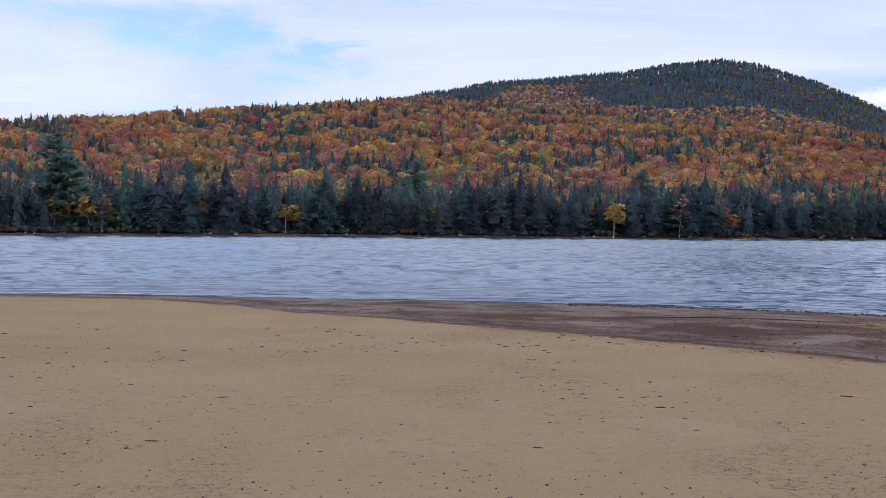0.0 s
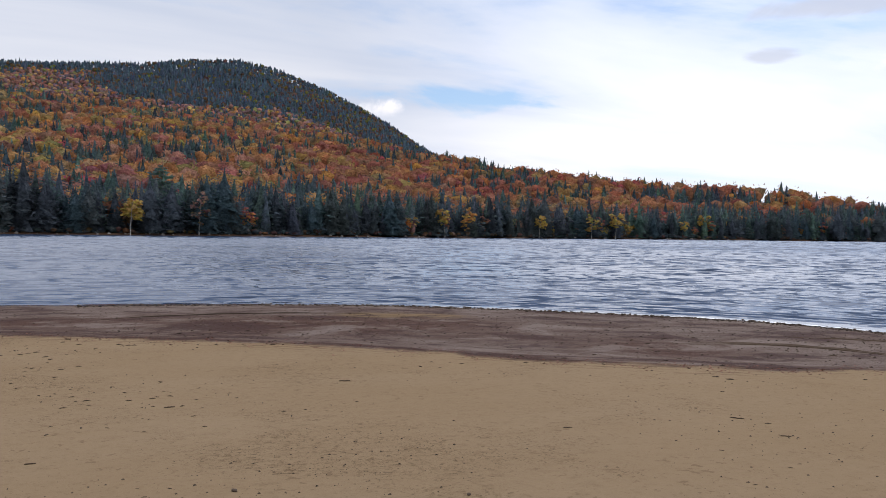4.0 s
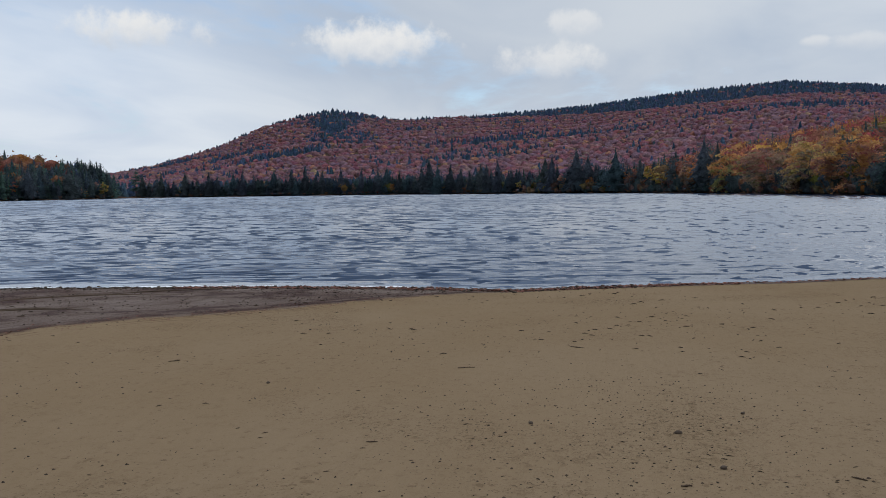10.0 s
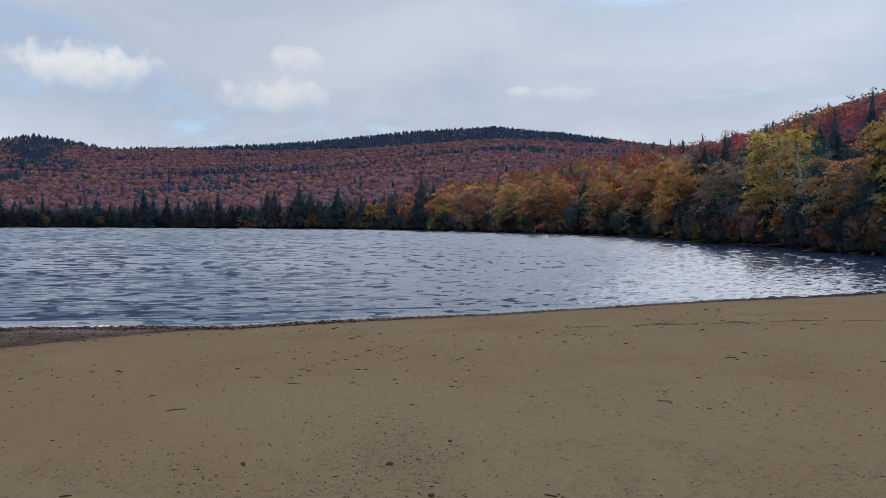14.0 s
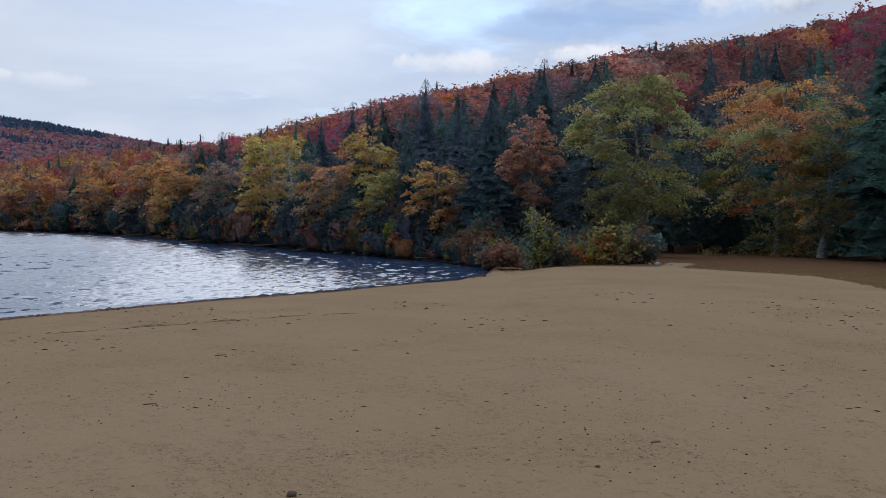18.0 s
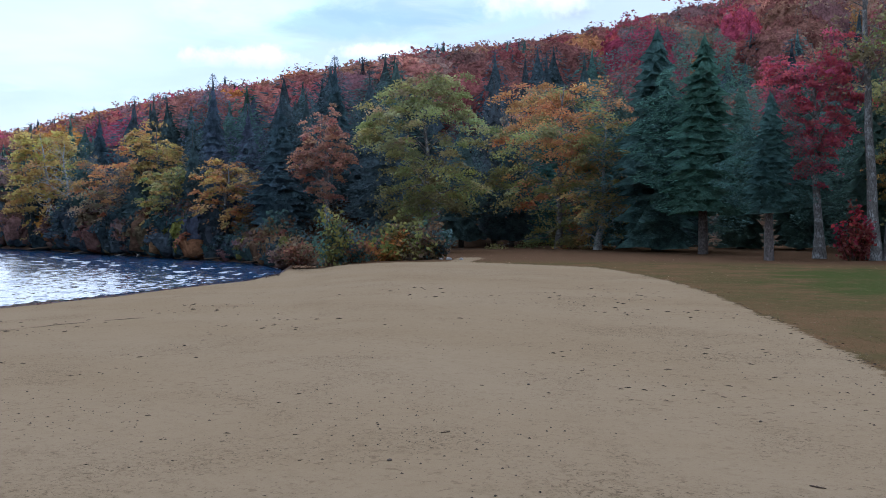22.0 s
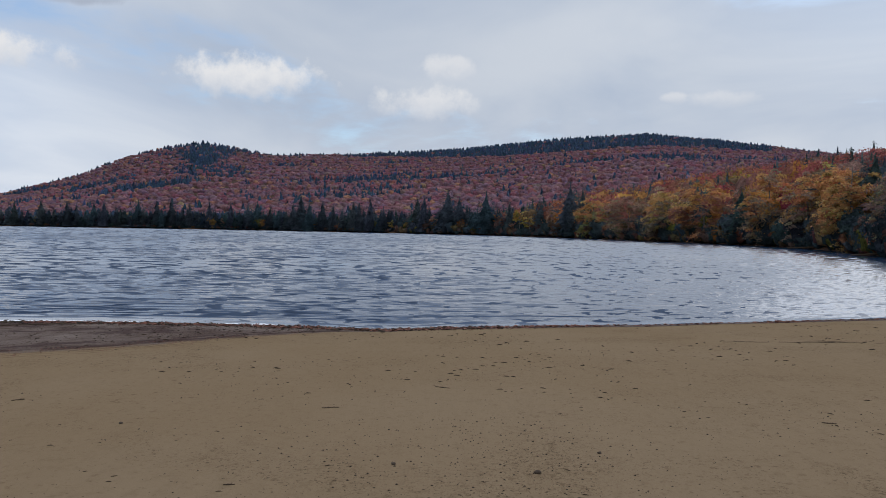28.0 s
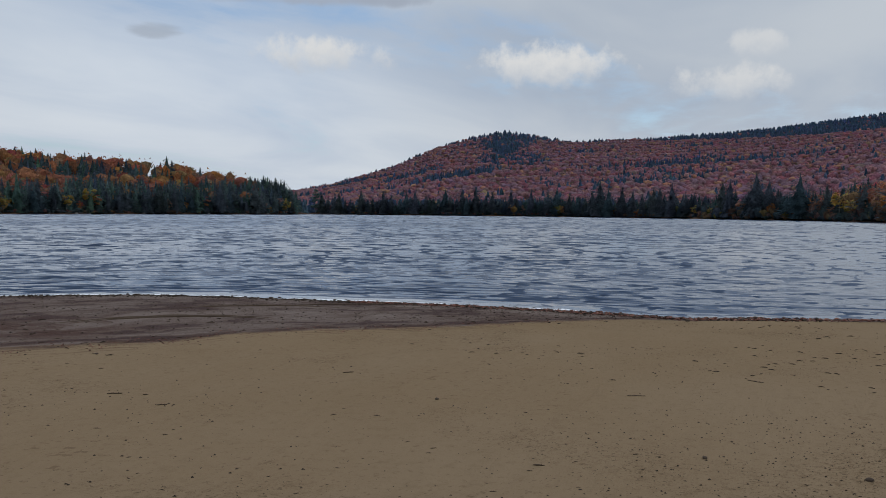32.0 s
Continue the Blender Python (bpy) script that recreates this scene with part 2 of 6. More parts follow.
# sand, wet sand, lawn and forest floor share the one sheet of ground
GROUND, N = material("beach_and_lawn_ground")
pos = N.add("ShaderNodeTexCoord").outputs["Object"]
zone = N.add("ShaderNodeSeparateColor", {0: N.add("ShaderNodeAttribute", attribute="zone").outputs["Color"]})
edge = N.math("MULTIPLY", N.math("SUBTRACT", N.noise(pos, 1.3, 6.0, 0.65), 0.5), 0.5)
wet = N.ramp(N.math("ADD", zone.outputs[0], edge), 0.42, 0.58)
lawn = N.ramp(N.math("ADD", N.math("ADD", zone.outputs[1], edge), N.math("MULTIPLY", N.math("SUBTRACT", N.noise(pos, 5.0, 6.0, 0.78), 0.5), 1.5)), 0.44, 0.56)
woods = N.ramp(zone.outputs[2], 0.3, 0.7)
grain = N.noise(pos, 160.0, 3.0, 0.7)
lumps = N.noise(pos, 9.0, 6.0, 0.65)
drift = N.noise(N.scale(pos, 0.5, 1.0, 1.0), 0.35, 4.0, 0.6)
flow_like = N.scale(pos, 0.35, 0.9, 1.0)
tracks = N.noise(N.scale(pos, 1.0, 4.0, 1.0), 1.6, 7.0, 0.7, 0.8)
sand = N.mix(N.ramp(drift, 0.3, 0.7), (0.246, 0.170, 0.104), (0.266, 0.188, 0.120))
shaded_pits = N.ramp(N.noise(pos, 15.0, 5.0, 0.75), 0.52, 0.66)
scuffs = N.ramp(N.noise(pos, 0.5, 5.0, 0.65, 0.5), 0.46, 0.68)
sand = N.mix(N.math("MULTIPLY", N.ramp(lumps, 0.50, 0.70), 0.24), sand, (0.155, 0.105, 0.06))
# pits, sunk in the bump below, also get their shade as darker sand
sand = N.mix(N.math("MULTIPLY", N.math("MULTIPLY", shaded_pits, scuffs), 0.5), sand, (0.108, 0.066, 0.034))
sand = N.mix(N.math("MULTIPLY", N.math("MULTIPLY", N.ramp(tracks, 0.57, 0.68), scuffs), 0.26), sand, (0.125, 0.077, 0.040))
sand = N.mix(N.math("MULTIPLY", N.ramp(grain, 0.45, 0.8), 0.35), sand, (0.36, 0.28, 0.19))
# tiny scarps, with the shadow under them mixed in as dark brown
shaded_scarps = N.math("MULTIPLY", N.ramp(N.noise(pos, 10.0, 5.0, 0.62), 0.60, 0.65), N.ramp(N.noise(pos, 0.7, 4.0, 0.6), 0.42, 0.58))
sand = N.mix(N.math("MULTIPLY", shaded_scarps, 0.38), sand, (0.095, 0.058, 0.032))
crumbs = N.ramp(N.noise(pos, 48.0, 3.0, 0.7), 0.56, 0.63)
sand = N.mix(N.math("MULTIPLY", crumbs, N.math("ADD", 0.08, N.math("MULTIPLY", scuffs, 0.5))), sand, (0.10, 0.066, 0.038))
speck = N.math("MULTIPLY", N.ramp(N.noise(pos, 24.0, 2.0, 0.5), 0.64, 0.68), N.math("ADD", 0.35, scuffs))
sand = N.mix(N.math("MULTIPLY", speck, 0.4), sand, (0.05, 0.034, 0.022))
stain = N.add("ShaderNodeSeparateColor", {0: N.add("ShaderNodeAttribute", attribute="turf").outputs["Color"]}).outputs[2]
mud = N.mix(N.ramp(N.noise(N.scale(pos, 0.6, 1.2, 1.0), 0.32, 7.0, 0.68, 0.6), 0.46, 0.60), (0.160, 0.116, 0.098), (0.098, 0.062, 0.050))
mud = N.mix(N.math("MULTIPLY", N.ramp(N.noise(N.scale(flow_like, 1.0, 1.0, 1.0), 3.0, 6.0, 0.7, 0.3), 0.55, 0.66), 0.6), mud, (0.045, 0.026, 0.019))
mud = N.mix(N.math("MULTIPLY", N.ramp(N.noise(pos, 14.0, 5.0, 0.7), 0.55, 0.75), 0.6), mud, (0.145, 0.108, 0.085))
mud = N.mix(N.math("MULTIPLY", N.ramp(N.noise(pos, 30.0, 4.0, 0.75), 0.50, 0.62), 0.55), mud, (0.050, 0.030, 0.022))
mud = N.mix(N.math("MULTIPLY", N.ramp(N.noise(pos, 55.0, 2.0, 0.6), 0.62, 0.70), 0.6), mud, (0.24, 0.20, 0.17))
# bands of dark and pale silt that run along the water's edge
ground_at = N.add("ShaderNodeSeparateXYZ", {0: pos})
banding = N.add("ShaderNodeCombineXYZ", {0: N.math("MULTIPLY", ground_at.outputs[0], 0.30), 1: N.math("MULTIPLY", ground_at.outputs[1], 0.30), 2: N.math("MULTIPLY", zone.outputs[0], 3.2)}).outputs[0]
silt = N.noise(banding, 1.6, 7.0, 0.70, 0.35)
zone_extra = N.add("ShaderNodeAttribute", attribute="turf").outputs["Alpha"]
peat = N.math("MULTIPLY", stain, N.ramp(N.noise(N.scale(pos, 1.0, 0.6, 1.0), 1.1, 8.0, 0.72, 0.5), 0.33, 0.5))
rim = N.math("MULTIPLY", N.ramp(N.math("ADD", zone.outputs[0], edge), 0.44, 0.54), N.ramp(N.math("ADD", zone.outputs[0], edge), 0.80, 0.58))
mud = N.mix(N.math("MULTIPLY", N.math("MULTIPLY", rim, N.ramp(N.noise(pos, 2.2, 6.0, 0.7), 0.36, 0.52)), 0.85), mud, (0.055, 0.026, 0.019))
mud = N.mix(N.math("MULTIPLY", peat, 0.85), mud, (0.066, 0.030, 0.020))
bar = N.math("MULTIPLY", N.ramp(zone_extra, 0.25, 0.6), N.ramp(N.noise(N.scale(pos, 1.0, 2.0, 1.0), 0.9, 6.0, 0.7), 0.38, 0.55))
mud = N.mix(N.math("MULTIPLY", N.ramp(silt, 0.48, 0.38), 0.65), mud, (0.205, 0.158, 0.138))
mud = N.mix(N.math("MULTIPLY", N.ramp(silt, 0.51, 0.58), 0.75), mud, (0.046, 0.022, 0.019))
mud = N.mix(N.math("MULTIPLY", bar, 0.8), mud, (0.20, 0.130, 0.066))
green = N.add("ShaderNodeSeparateColor", {0: N.add("ShaderNodeAttribute", attribute="turf").outputs["Color"]}).outputs[0]
green = N.ramp(N.math("ADD", green, N.math("MULTIPLY", N.math("SUBTRACT", N.noise(pos, 0.42, 9.0, 0.78, 0.4), 0.5), 4.6)), 0.30, 1.0)
turf = N.mix(N.ramp(N.noise(pos, 0.7, 6.0, 0.7), 0.35, 0.65), (0.168, 0.096, 0.052), (0.104, 0.082, 0.036))
turf = N.mix(N.math("MULTIPLY", green, 0.9), turf, (0.052, 0.078, 0.022))
shed = N.add("ShaderNodeSeparateColor", {0: N.add("ShaderNodeAttribute", attribute="turf").outputs["Color"]}).outputs[1]
turf = N.mix(N.ramp(N.math("ADD", shed, N.math("MULTIPLY", edge, 1.2)), 0.3, 0.8), turf, (0.135, 0.075, 0.046))
turf = N.mix(N.math("MULTIPLY", N.ramp(N.noise(pos, 38.0, 4.0, 0.75), 0.50, 0.60), 0.55), turf, (0.055, 0.050, 0.022))
turf = N.mix(N.math("MULTIPLY", N.ramp(N.noise(pos, 17.0, 5.0, 0.75), 0.50, 0.66), 0.6), turf, (0.170, 0.118, 0.066))
litter = N.mix(N.noise(pos, 1.2, 6.0, 0.7), (0.04, 0.028, 0.020), (0.125, 0.068, 0.042))
colour = N.mix(wet, sand, mud)
# lines left by falling water along the edge of the wet strip
strand = N.math("ADD", zone.outputs[0], N.math("MULTIPLY", edge, 0.30))
for level_at, weight in ((0.27, 0.30), (0.36, 0.45), (0.45, 0.55), (0.54, 0.45)):
    line = N.math("MULTIPLY", N.ramp(N.math("ABSOLUTE", N.math("SUBTRACT", strand, level_at)), 0.022, 0.005), N.ramp(N.noise(pos, 0.8, 5.0, 0.7), 0.40, 0.56))
    colour = N.mix(N.math("MULTIPLY", line, weight), colour, (0.085, 0.046, 0.030))
colour = N.mix(lawn, colour, N.vmath("MULTIPLY", turf, (0.86, 0.83, 0.82)))
colour = N.mix(woods, colour, litter)
height = N.math("ADD", N.math("SUBTRACT", N.math("MULTIPLY", lumps, 0.5), N.math("ADD", N.math("MULTIPLY", shaded_scarps, 0.12), N.math("MULTIPLY", N.math("MULTIPLY", shaded_pits, scuffs), 0.25))), N.math("ADD", N.math("MULTIPLY", tracks, 0.7), N.math("MULTIPLY", grain, 0.06)))
bump = N.add("ShaderNodeBump", {"Strength": 0.58, "Distance": 0.08, "Height": height}).outputs[0]
rough = N.math("SUBTRACT", 0.95, N.math("MULTIPLY", wet, 0.2))
colour = N.vmath("MULTIPLY", colour, (0.785, 0.77, 0.725))
finish(N, N.add("ShaderNodeBsdfPrincipled", {"Base Color": colour, "Roughness": rough, "Normal": bump, "Specular IOR Level": N.math("MULTIPLY", wet, 0.03)}).outputs[0])

WATER, N = material("rippled_lake_water")
pos = N.add("ShaderNodeTexCoord").outputs["Object"]
flow = N.add("ShaderNodeAttribute", attribute="flow").outputs["Vector"]
split = N.add("ShaderNodeSeparateXYZ", {0: flow})
bearing, offshore, calm = split.outputs[0], split.outputs[1], split.outputs[2]
away = N.vmath("LENGTH", pos)
off_beach = N.math("ADD", N.math("MULTIPLY", offshore, 0.6), N.math("MULTIPLY", away, 0.4))


def wave_noise(wide, deep, reach, layer, detail=3.0):
    """Noise over the water: features wide by deep metres at the distance reach; farther off they widen."""
    where = N.add("ShaderNodeCombineXYZ", {0: N.math("MULTIPLY", bearing, reach / wide), 1: N.math("DIVIDE", off_beach, deep), 2: layer}).outputs[0]
    return N.noise(where, 1.0, detail, 0.55, 0.15)


# ripple fronts tilt towards the standing place; the steep ones are the dark dashes, and only the larger ones show
# farther out
open_water = N.ramp(bearing, 1.65, 1.25)
windy = N.ramp(bearing, 2.15, 1.75)
fronts = 0.0
for wide, deep, reach, layer, steep, share in ((2.6, 0.8, 26.0, 24.0, 0.60, N.math("MULTIPLY", N.ramp(offshore, 8.0, 1.5), N.ramp(bearing, 2.3, 1.8))), (0.85, 1.15, 30.0, 1.0, 0.64, N.ramp(away, 52.0, 30.0)),
                                               (1.0, 2.7, 55.0, 4.0, 0.58, N.math("MULTIPLY", N.ramp(away, 28.0, 50.0), N.ramp(away, 110.0, 65.0))),
                                               (1.35, 7.0, 110.0, 8.0, 0.36, N.math("MULTIPLY", N.ramp(away, 60.0, 105.0), N.ramp(away, 230.0, 140.0))),
                                               (2.2, 20.0, 220.0, 14.0, 0.24, N.math("MULTIPLY", N.ramp(away, 130.0, 220.0), N.ramp(away, 460.0, 300.0))),
                                               (4.0, 62.0, 450.0, 18.0, 0.24, N.ramp(away, 290.0, 450.0))):
    broad = N.ramp(wave_noise(1.2 * wide, 0.85 * deep, reach, layer, 2.5), 0.575, 0.625)
    crest = N.ramp(N.math("ABSOLUTE", N.math("SUBTRACT", wave_noise(3.2 * wide, 1.1 * deep, reach, layer + 40.0, 1.5), 0.5)), 0.055, 0.015)
    crest = N.math("MULTIPLY", N.math("MULTIPLY", crest, N.ramp(wave_noise(2.6 * wide, 1.6 * deep, reach, layer + 70.0, 2.0), 0.44, 0.54)), open_water)
    front = N.math("ADD", N.math("MULTIPLY", broad, N.math("ADD", 0.32, N.math("MULTIPLY", windy, 0.56))), N.math("MULTIPLY", crest, 1.1))
    fronts = N.math("ADD", fronts, N.math("MULTIPLY", N.math("MULTIPLY", front, share), steep))
fronts = N.math("ADD", fronts, N.math("MULTIPLY", N.ramp(away, 40.0, 180.0), 0.04))
gust = N.ramp(wave_noise(10.0, 14.0, 60.0, 12.0), 0.35, 0.65)
fronts = N.math("MULTIPLY", fronts, N.math("ADD", 0.80, N.math("MULTIPLY", gust, 0.35)))
tremble = N.math("SUBTRACT", wave_noise(0.5, 0.5, 35.0, 16.0, 4.0), 0.5)
sway = N.math("SUBTRACT", wave_noise(0.6, 0.4, 35.0, 20.0, 2.0), 0.5)
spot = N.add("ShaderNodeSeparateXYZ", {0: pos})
# points at the standing place (the origin) from everywhere on the water
to_origin = N.vmath("NORMALIZE", N.add("ShaderNodeCombineXYZ", {0: N.math("MULTIPLY", spot.outputs[0], -1.0), 1: N.math("MULTIPLY", spot.outputs[1], -1.0), 2: 0.0}).outputs[0])
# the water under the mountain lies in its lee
lee = N.ramp(N.vmath("DOT_PRODUCT", to_origin, -direction(-12.0, 0.0)), 0.78, 0.97)
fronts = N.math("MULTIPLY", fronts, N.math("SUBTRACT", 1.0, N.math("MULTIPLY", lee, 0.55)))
# mean tilt raised here, so that it mirrors more bright sky
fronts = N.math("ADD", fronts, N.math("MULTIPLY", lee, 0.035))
# a constant tilt that way makes flat water mirror higher sky
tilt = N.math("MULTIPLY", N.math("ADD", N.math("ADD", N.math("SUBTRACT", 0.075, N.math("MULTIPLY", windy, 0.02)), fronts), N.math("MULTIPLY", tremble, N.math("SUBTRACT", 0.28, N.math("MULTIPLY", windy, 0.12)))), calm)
sideways = N.vmath("CROSS_PRODUCT", to_origin, (0, 0, 1))
lean = N.add("ShaderNodeVectorMath", {0: to_origin, "Scale": tilt}, operation="SCALE").outputs[0]
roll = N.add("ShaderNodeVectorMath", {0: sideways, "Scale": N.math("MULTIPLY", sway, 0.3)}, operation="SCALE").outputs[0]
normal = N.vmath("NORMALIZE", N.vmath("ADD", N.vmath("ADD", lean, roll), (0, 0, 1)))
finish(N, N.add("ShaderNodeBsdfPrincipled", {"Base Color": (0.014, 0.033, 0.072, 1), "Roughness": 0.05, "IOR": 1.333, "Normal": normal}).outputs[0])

# near-white: the sky's shine on the shallow film is in this colour
FOAM_SHINE, N = material("pale_shallow_foam")
pos = N.add("ShaderNodeTexCoord").outputs["Object"]
finish(N, N.add("ShaderNodeBsdfPrincipled", {"Base Color": N.mix(N.noise(pos, 6.0, 5.0, 0.7), (0.55, 0.55, 0.55), (0.85, 0.85, 0.85)), "Roughness": 0.5}).outputs[0])


def plain_material(name, a, b, scale, rough=0.85):
    m, N = material(name)
    pos = N.add("ShaderNodeTexCoord").outputs["Object"]
    rnd = N.add("ShaderNodeNewGeometry").outputs["Random Per Island"]
    f = N.math("ADD", N.math("MULTIPLY", N.noise(pos, scale, 4.0, 0.65), 0.6), N.math("MULTIPLY", rnd, 0.5))
    bump = N.add("ShaderNodeBump", {"Strength": 0.4, "Distance": 0.01, "Height": f}).outputs[0]
    finish(N, N.add("ShaderNodeBsdfPrincipled", {"Base Color": N.mix(N.ramp(f, 0.2, 0.9), a, b), "Roughness": rough, "Normal": bump, "Specular IOR Level": 0.06}).outputs[0])
    return m


STONE = plain_material("grey_brown_stone", (0.022, 0.016, 0.012), (0.085, 0.062, 0.045), 8.0)
PALE_STONE = plain_material("pale_grey_stone", (0.09, 0.08, 0.07), (0.24, 0.22, 0.20), 3.0)
WINDROW = plain_material("wet_red_brown_leaf", (0.075, 0.026, 0.020), (0.20, 0.085, 0.055), 20.0, 0.6)
CRUMB = plain_material("dark_bark_crumb", (0.016, 0.012, 0.009), (0.062, 0.042, 0.027), 8.0)
DRY_LEAF = plain_material("dry_tan_leaf", (0.14, 0.08, 0.048), (0.36, 0.24, 0.15), 20.0, 0.7)
TWIG = plain_material("weathered_dark_twig", (0.030, 0.021, 0.015), (0.095, 0.064, 0.042), 12.0)
DRIFTWOOD = plain_material("bleached_driftwood", (0.11, 0.095, 0.08), (0.25, 0.225, 0.195), 6.0)
FALLEN = plain_material("fallen_brown_leaf", (0.10, 0.05, 0.03), (0.26, 0.15, 0.08), 20.0, 0.7)
BLADE = plain_material("grass_blade", (0.10, 0.095, 0.040), (0.20, 0.150, 0.080), 3.0, 0.7)
PLANK = plain_material("weathered_brown_plank", (0.05, 0.036, 0.027), (0.10, 0.076, 0.058), 5.0)

# ---- mesh tools ----


def solid(name, V, F, mat, tint=None, smooth=False, attribute="tint", normals=None):
    """A mesh from arrays: V (n, 3), F a list of (m, 3) or (m, 4) index arrays, tint (n, 3) base colours."""
    V = np.asarray(V, dtype=np.float32)
    F = [np.asarray(f, dtype=np.int32) for f in (F if isinstance(F, list) else [F]) if len(f)]
    mesh = bpy.data.meshes.new(name)
    loops = np.concatenate([f.ravel() for f in F])
    sizes = np.concatenate([np.full(len(f), f.shape[1], dtype=np.int32) for f in F])
    mesh.vertices.add(len(V))
    mesh.vertices.foreach_set("co", V.ravel())
    mesh.loops.add(len(loops))
    mesh.loops.foreach_set("vertex_index", loops)
    mesh.polygons.add(len(sizes))
    mesh.polygons.foreach_set("loop_start", np.concatenate([[0], np.cumsum(sizes)[:-1]]).astype(np.int32))
    if tint is not None:
        layer = mesh.attributes.new(attribute, "FLOAT_COLOR", "POINT")
        layer.data.foreach_set("color", np.c_[tint, np.ones(len(V))].astype(np.float32).ravel())
    mesh.materials.append(mat)
    mesh.update(calc_edges=True)
    mesh.polygons.foreach_set("use_smooth", np.full(len(sizes), smooth or normals is not None))
    if normals is not None:
        layer = mesh.attributes.new("custom_normal", "FLOAT_VECTOR", "POINT")
        layer.data.foreach_set("vector", np.asarray(normals, dtype=np.float32).ravel())
    return mesh


def part(name, mesh, parent, label=""):
    ob = new(name, mesh)
    ob.parent = parent
    return tagged(ob, label)


def tube(points, radii, sides=7):
    """A tapered tube along points: vertices and quads, closed at its tip."""
    P, R = np.asarray(points, float), np.asarray(radii, float)
    T = np.gradient(P, axis=0)
    T /= np.linalg.norm(T, axis=1)[:, None] + 1e-9
    ref = np.where(np.abs(T[:, 2:3]) > 0.9, [[1.0, 0, 0]], [[0, 0, 1.0]])
    A = np.cross(T, ref)
    A /= np.linalg.norm(A, axis=1)[:, None] + 1e-9
    B = np.cross(T, A)
    ang = np.linspace(0, 2 * np.pi, sides, endpoint=False)
    ring = A[:, None] * np.cos(ang)[None, :, None] + B[:, None] * np.sin(ang)[None, :, None]
    V = (P[:, None] + ring * R[:, None, None]).reshape(-1, 3)
    i, j = np.meshgrid(np.arange(len(P) - 1), np.arange(sides), indexing="ij")
    a, b = i * sides + j, i * sides + (j + 1) % sides
    return V, np.stack([a, b, b + sides, a + sides], -1).reshape(-1, 4)


class Pile:
    """Gathers pieces of geometry into one mesh."""

    def __init__(self):
        self.V, self.F, self.C, self.N, self.n = [], [], [], [], 0

    def put(self, V, F, colour=None, normals=None):
        self.V.append(np.asarray(V, float))
        self.F.append(np.asarray(F) + self.n)
        if colour is not None:
            self.C.append(np.broadcast_to(np.asarray(colour, float), (len(V), 3)))
        if normals is not None:
            self.N.append(np.asarray(normals, float))
        self.n += len(V)

    def mesh(self, name, mat, smooth=False):
        tris = [f for f in self.F if f.shape[1] == 3]
        quads = [f for f in self.F if f.shape[1] == 4]
        F = ([np.concatenate(tris)] if tris else []) + ([np.concatenate(quads)] if quads else [])
        return solid(name, np.concatenate(self.V), F, mat, np.concatenate(self.C) if self.C else None, smooth, "tint", np.concatenate(self.N) if self.N else None)


def outward(V, F, M):
    """The triangles F, each turned so that its face looks the way of the normals M."""
    V, F, M = np.asarray(V), np.asarray(F), np.asarray(M)
    face = np.cross(V[F[:, 1]] - V[F[:, 0]], V[F[:, 2]] - V[F[:, 0]])
    wrong = (face * M[F[:, 0]]).sum(1) < 0
    return np.where(wrong[:, None], F[:, ::-1], F)


def unit(n, rng):
    v = rng.normal(size=(n, 3))
    return v / np.linalg.norm(v, axis=1)[:, None]


def leaf_quads(centres, size, rng, flat=0.0, stretch=1.6):
    """A small bent leaf spray (two triangles) at each centre."""
    n = len(centres)
    a, b = unit(n, rng), unit(n, rng)
    a[:, 2] *= 1 - flat
    b[:, 2] *= 1 - flat
    a /= np.linalg.norm(a, axis=1)[:, None]
    b -= a * (a * b).sum(1)[:, None]
    b /= np.linalg.norm(b, axis=1)[:, None] + 1e-9
    s = size * (0.6 + 0.8 * rng.random(n))[:, None]
    c = np.asarray(centres)
    nrm = np.cross(a, b)
    V = np.stack([c - a * s * stretch * 0.5, c + b * s * 0.5 + nrm * s * 0.12, c + a * s * stretch * 0.5, c - b * s * 0.5 + nrm * s * 0.12], 1)
    k = np.arange(n)[:, None] * 4
    return V.reshape(-1, 3), np.concatenate([k + [0, 1, 2], k + [0, 2, 3]])


# ---- the plan of the land: heading (degrees clockwise) against distance from the standing place ----
NEAR_H = (-100, -90, -70, -45, -26, -10, 8, 25, 37, 50, 61, 72, 83, 92, 100, 108, 117, 121, 128.5, 131.3, 133, 136, 140)
NEAR_R = (250, 140, 70, 42, 34, 30, 28.3, 28, 26.8, 25.6, 23.3, 21.8, 20.5, 21.7, 23, 25.6, 29.5, 31.7, 38.8, 46, 60, 120, 400)
FAR_H = (-100, -60, -26, 0, 16, 26, 35, 43, 56, 58.5, 59.5, 62, 75, 83, 90, 97, 100, 108, 110, 113, 117, 120, 125, 128, 130, 131.3)
FAR_R = (250, 262, 280, 285, 300, 340, 400, 480, 600, 640, 720, 690, 600, 480, 400, 285, 245, 175, 150, 112, 95, 79, 65, 59, 53, 46)
WET_H = (-40, -26, -17, -9, 3.5, 12, 17, 28, 35, 42, 50, 57, 66, 72, 79, 84, 88)
WET_R = (36, 31.3, 28, 21.6, 17.5, 15.9, 15.2, 13.8, 13, 12.9, 13.1, 14.5, 15.3, 16.7, 19, 20.2, 21.3)
LAWN_H = (-100, -80, -60, 131, 131.5, 137, 143.3, 150.5, 156.2, 160, 163.2, 165.3, 167.4, 172.5, 177.4, 182, 200, 230, 260)
LAWN_R = (6, 14, 60, 60, 43, 40.5, 39, 35, 24.2, 17.2, 13.7, 11.9, 10.5, 7.7, 6.3, 5.5, 4.6, 4.5, 6)
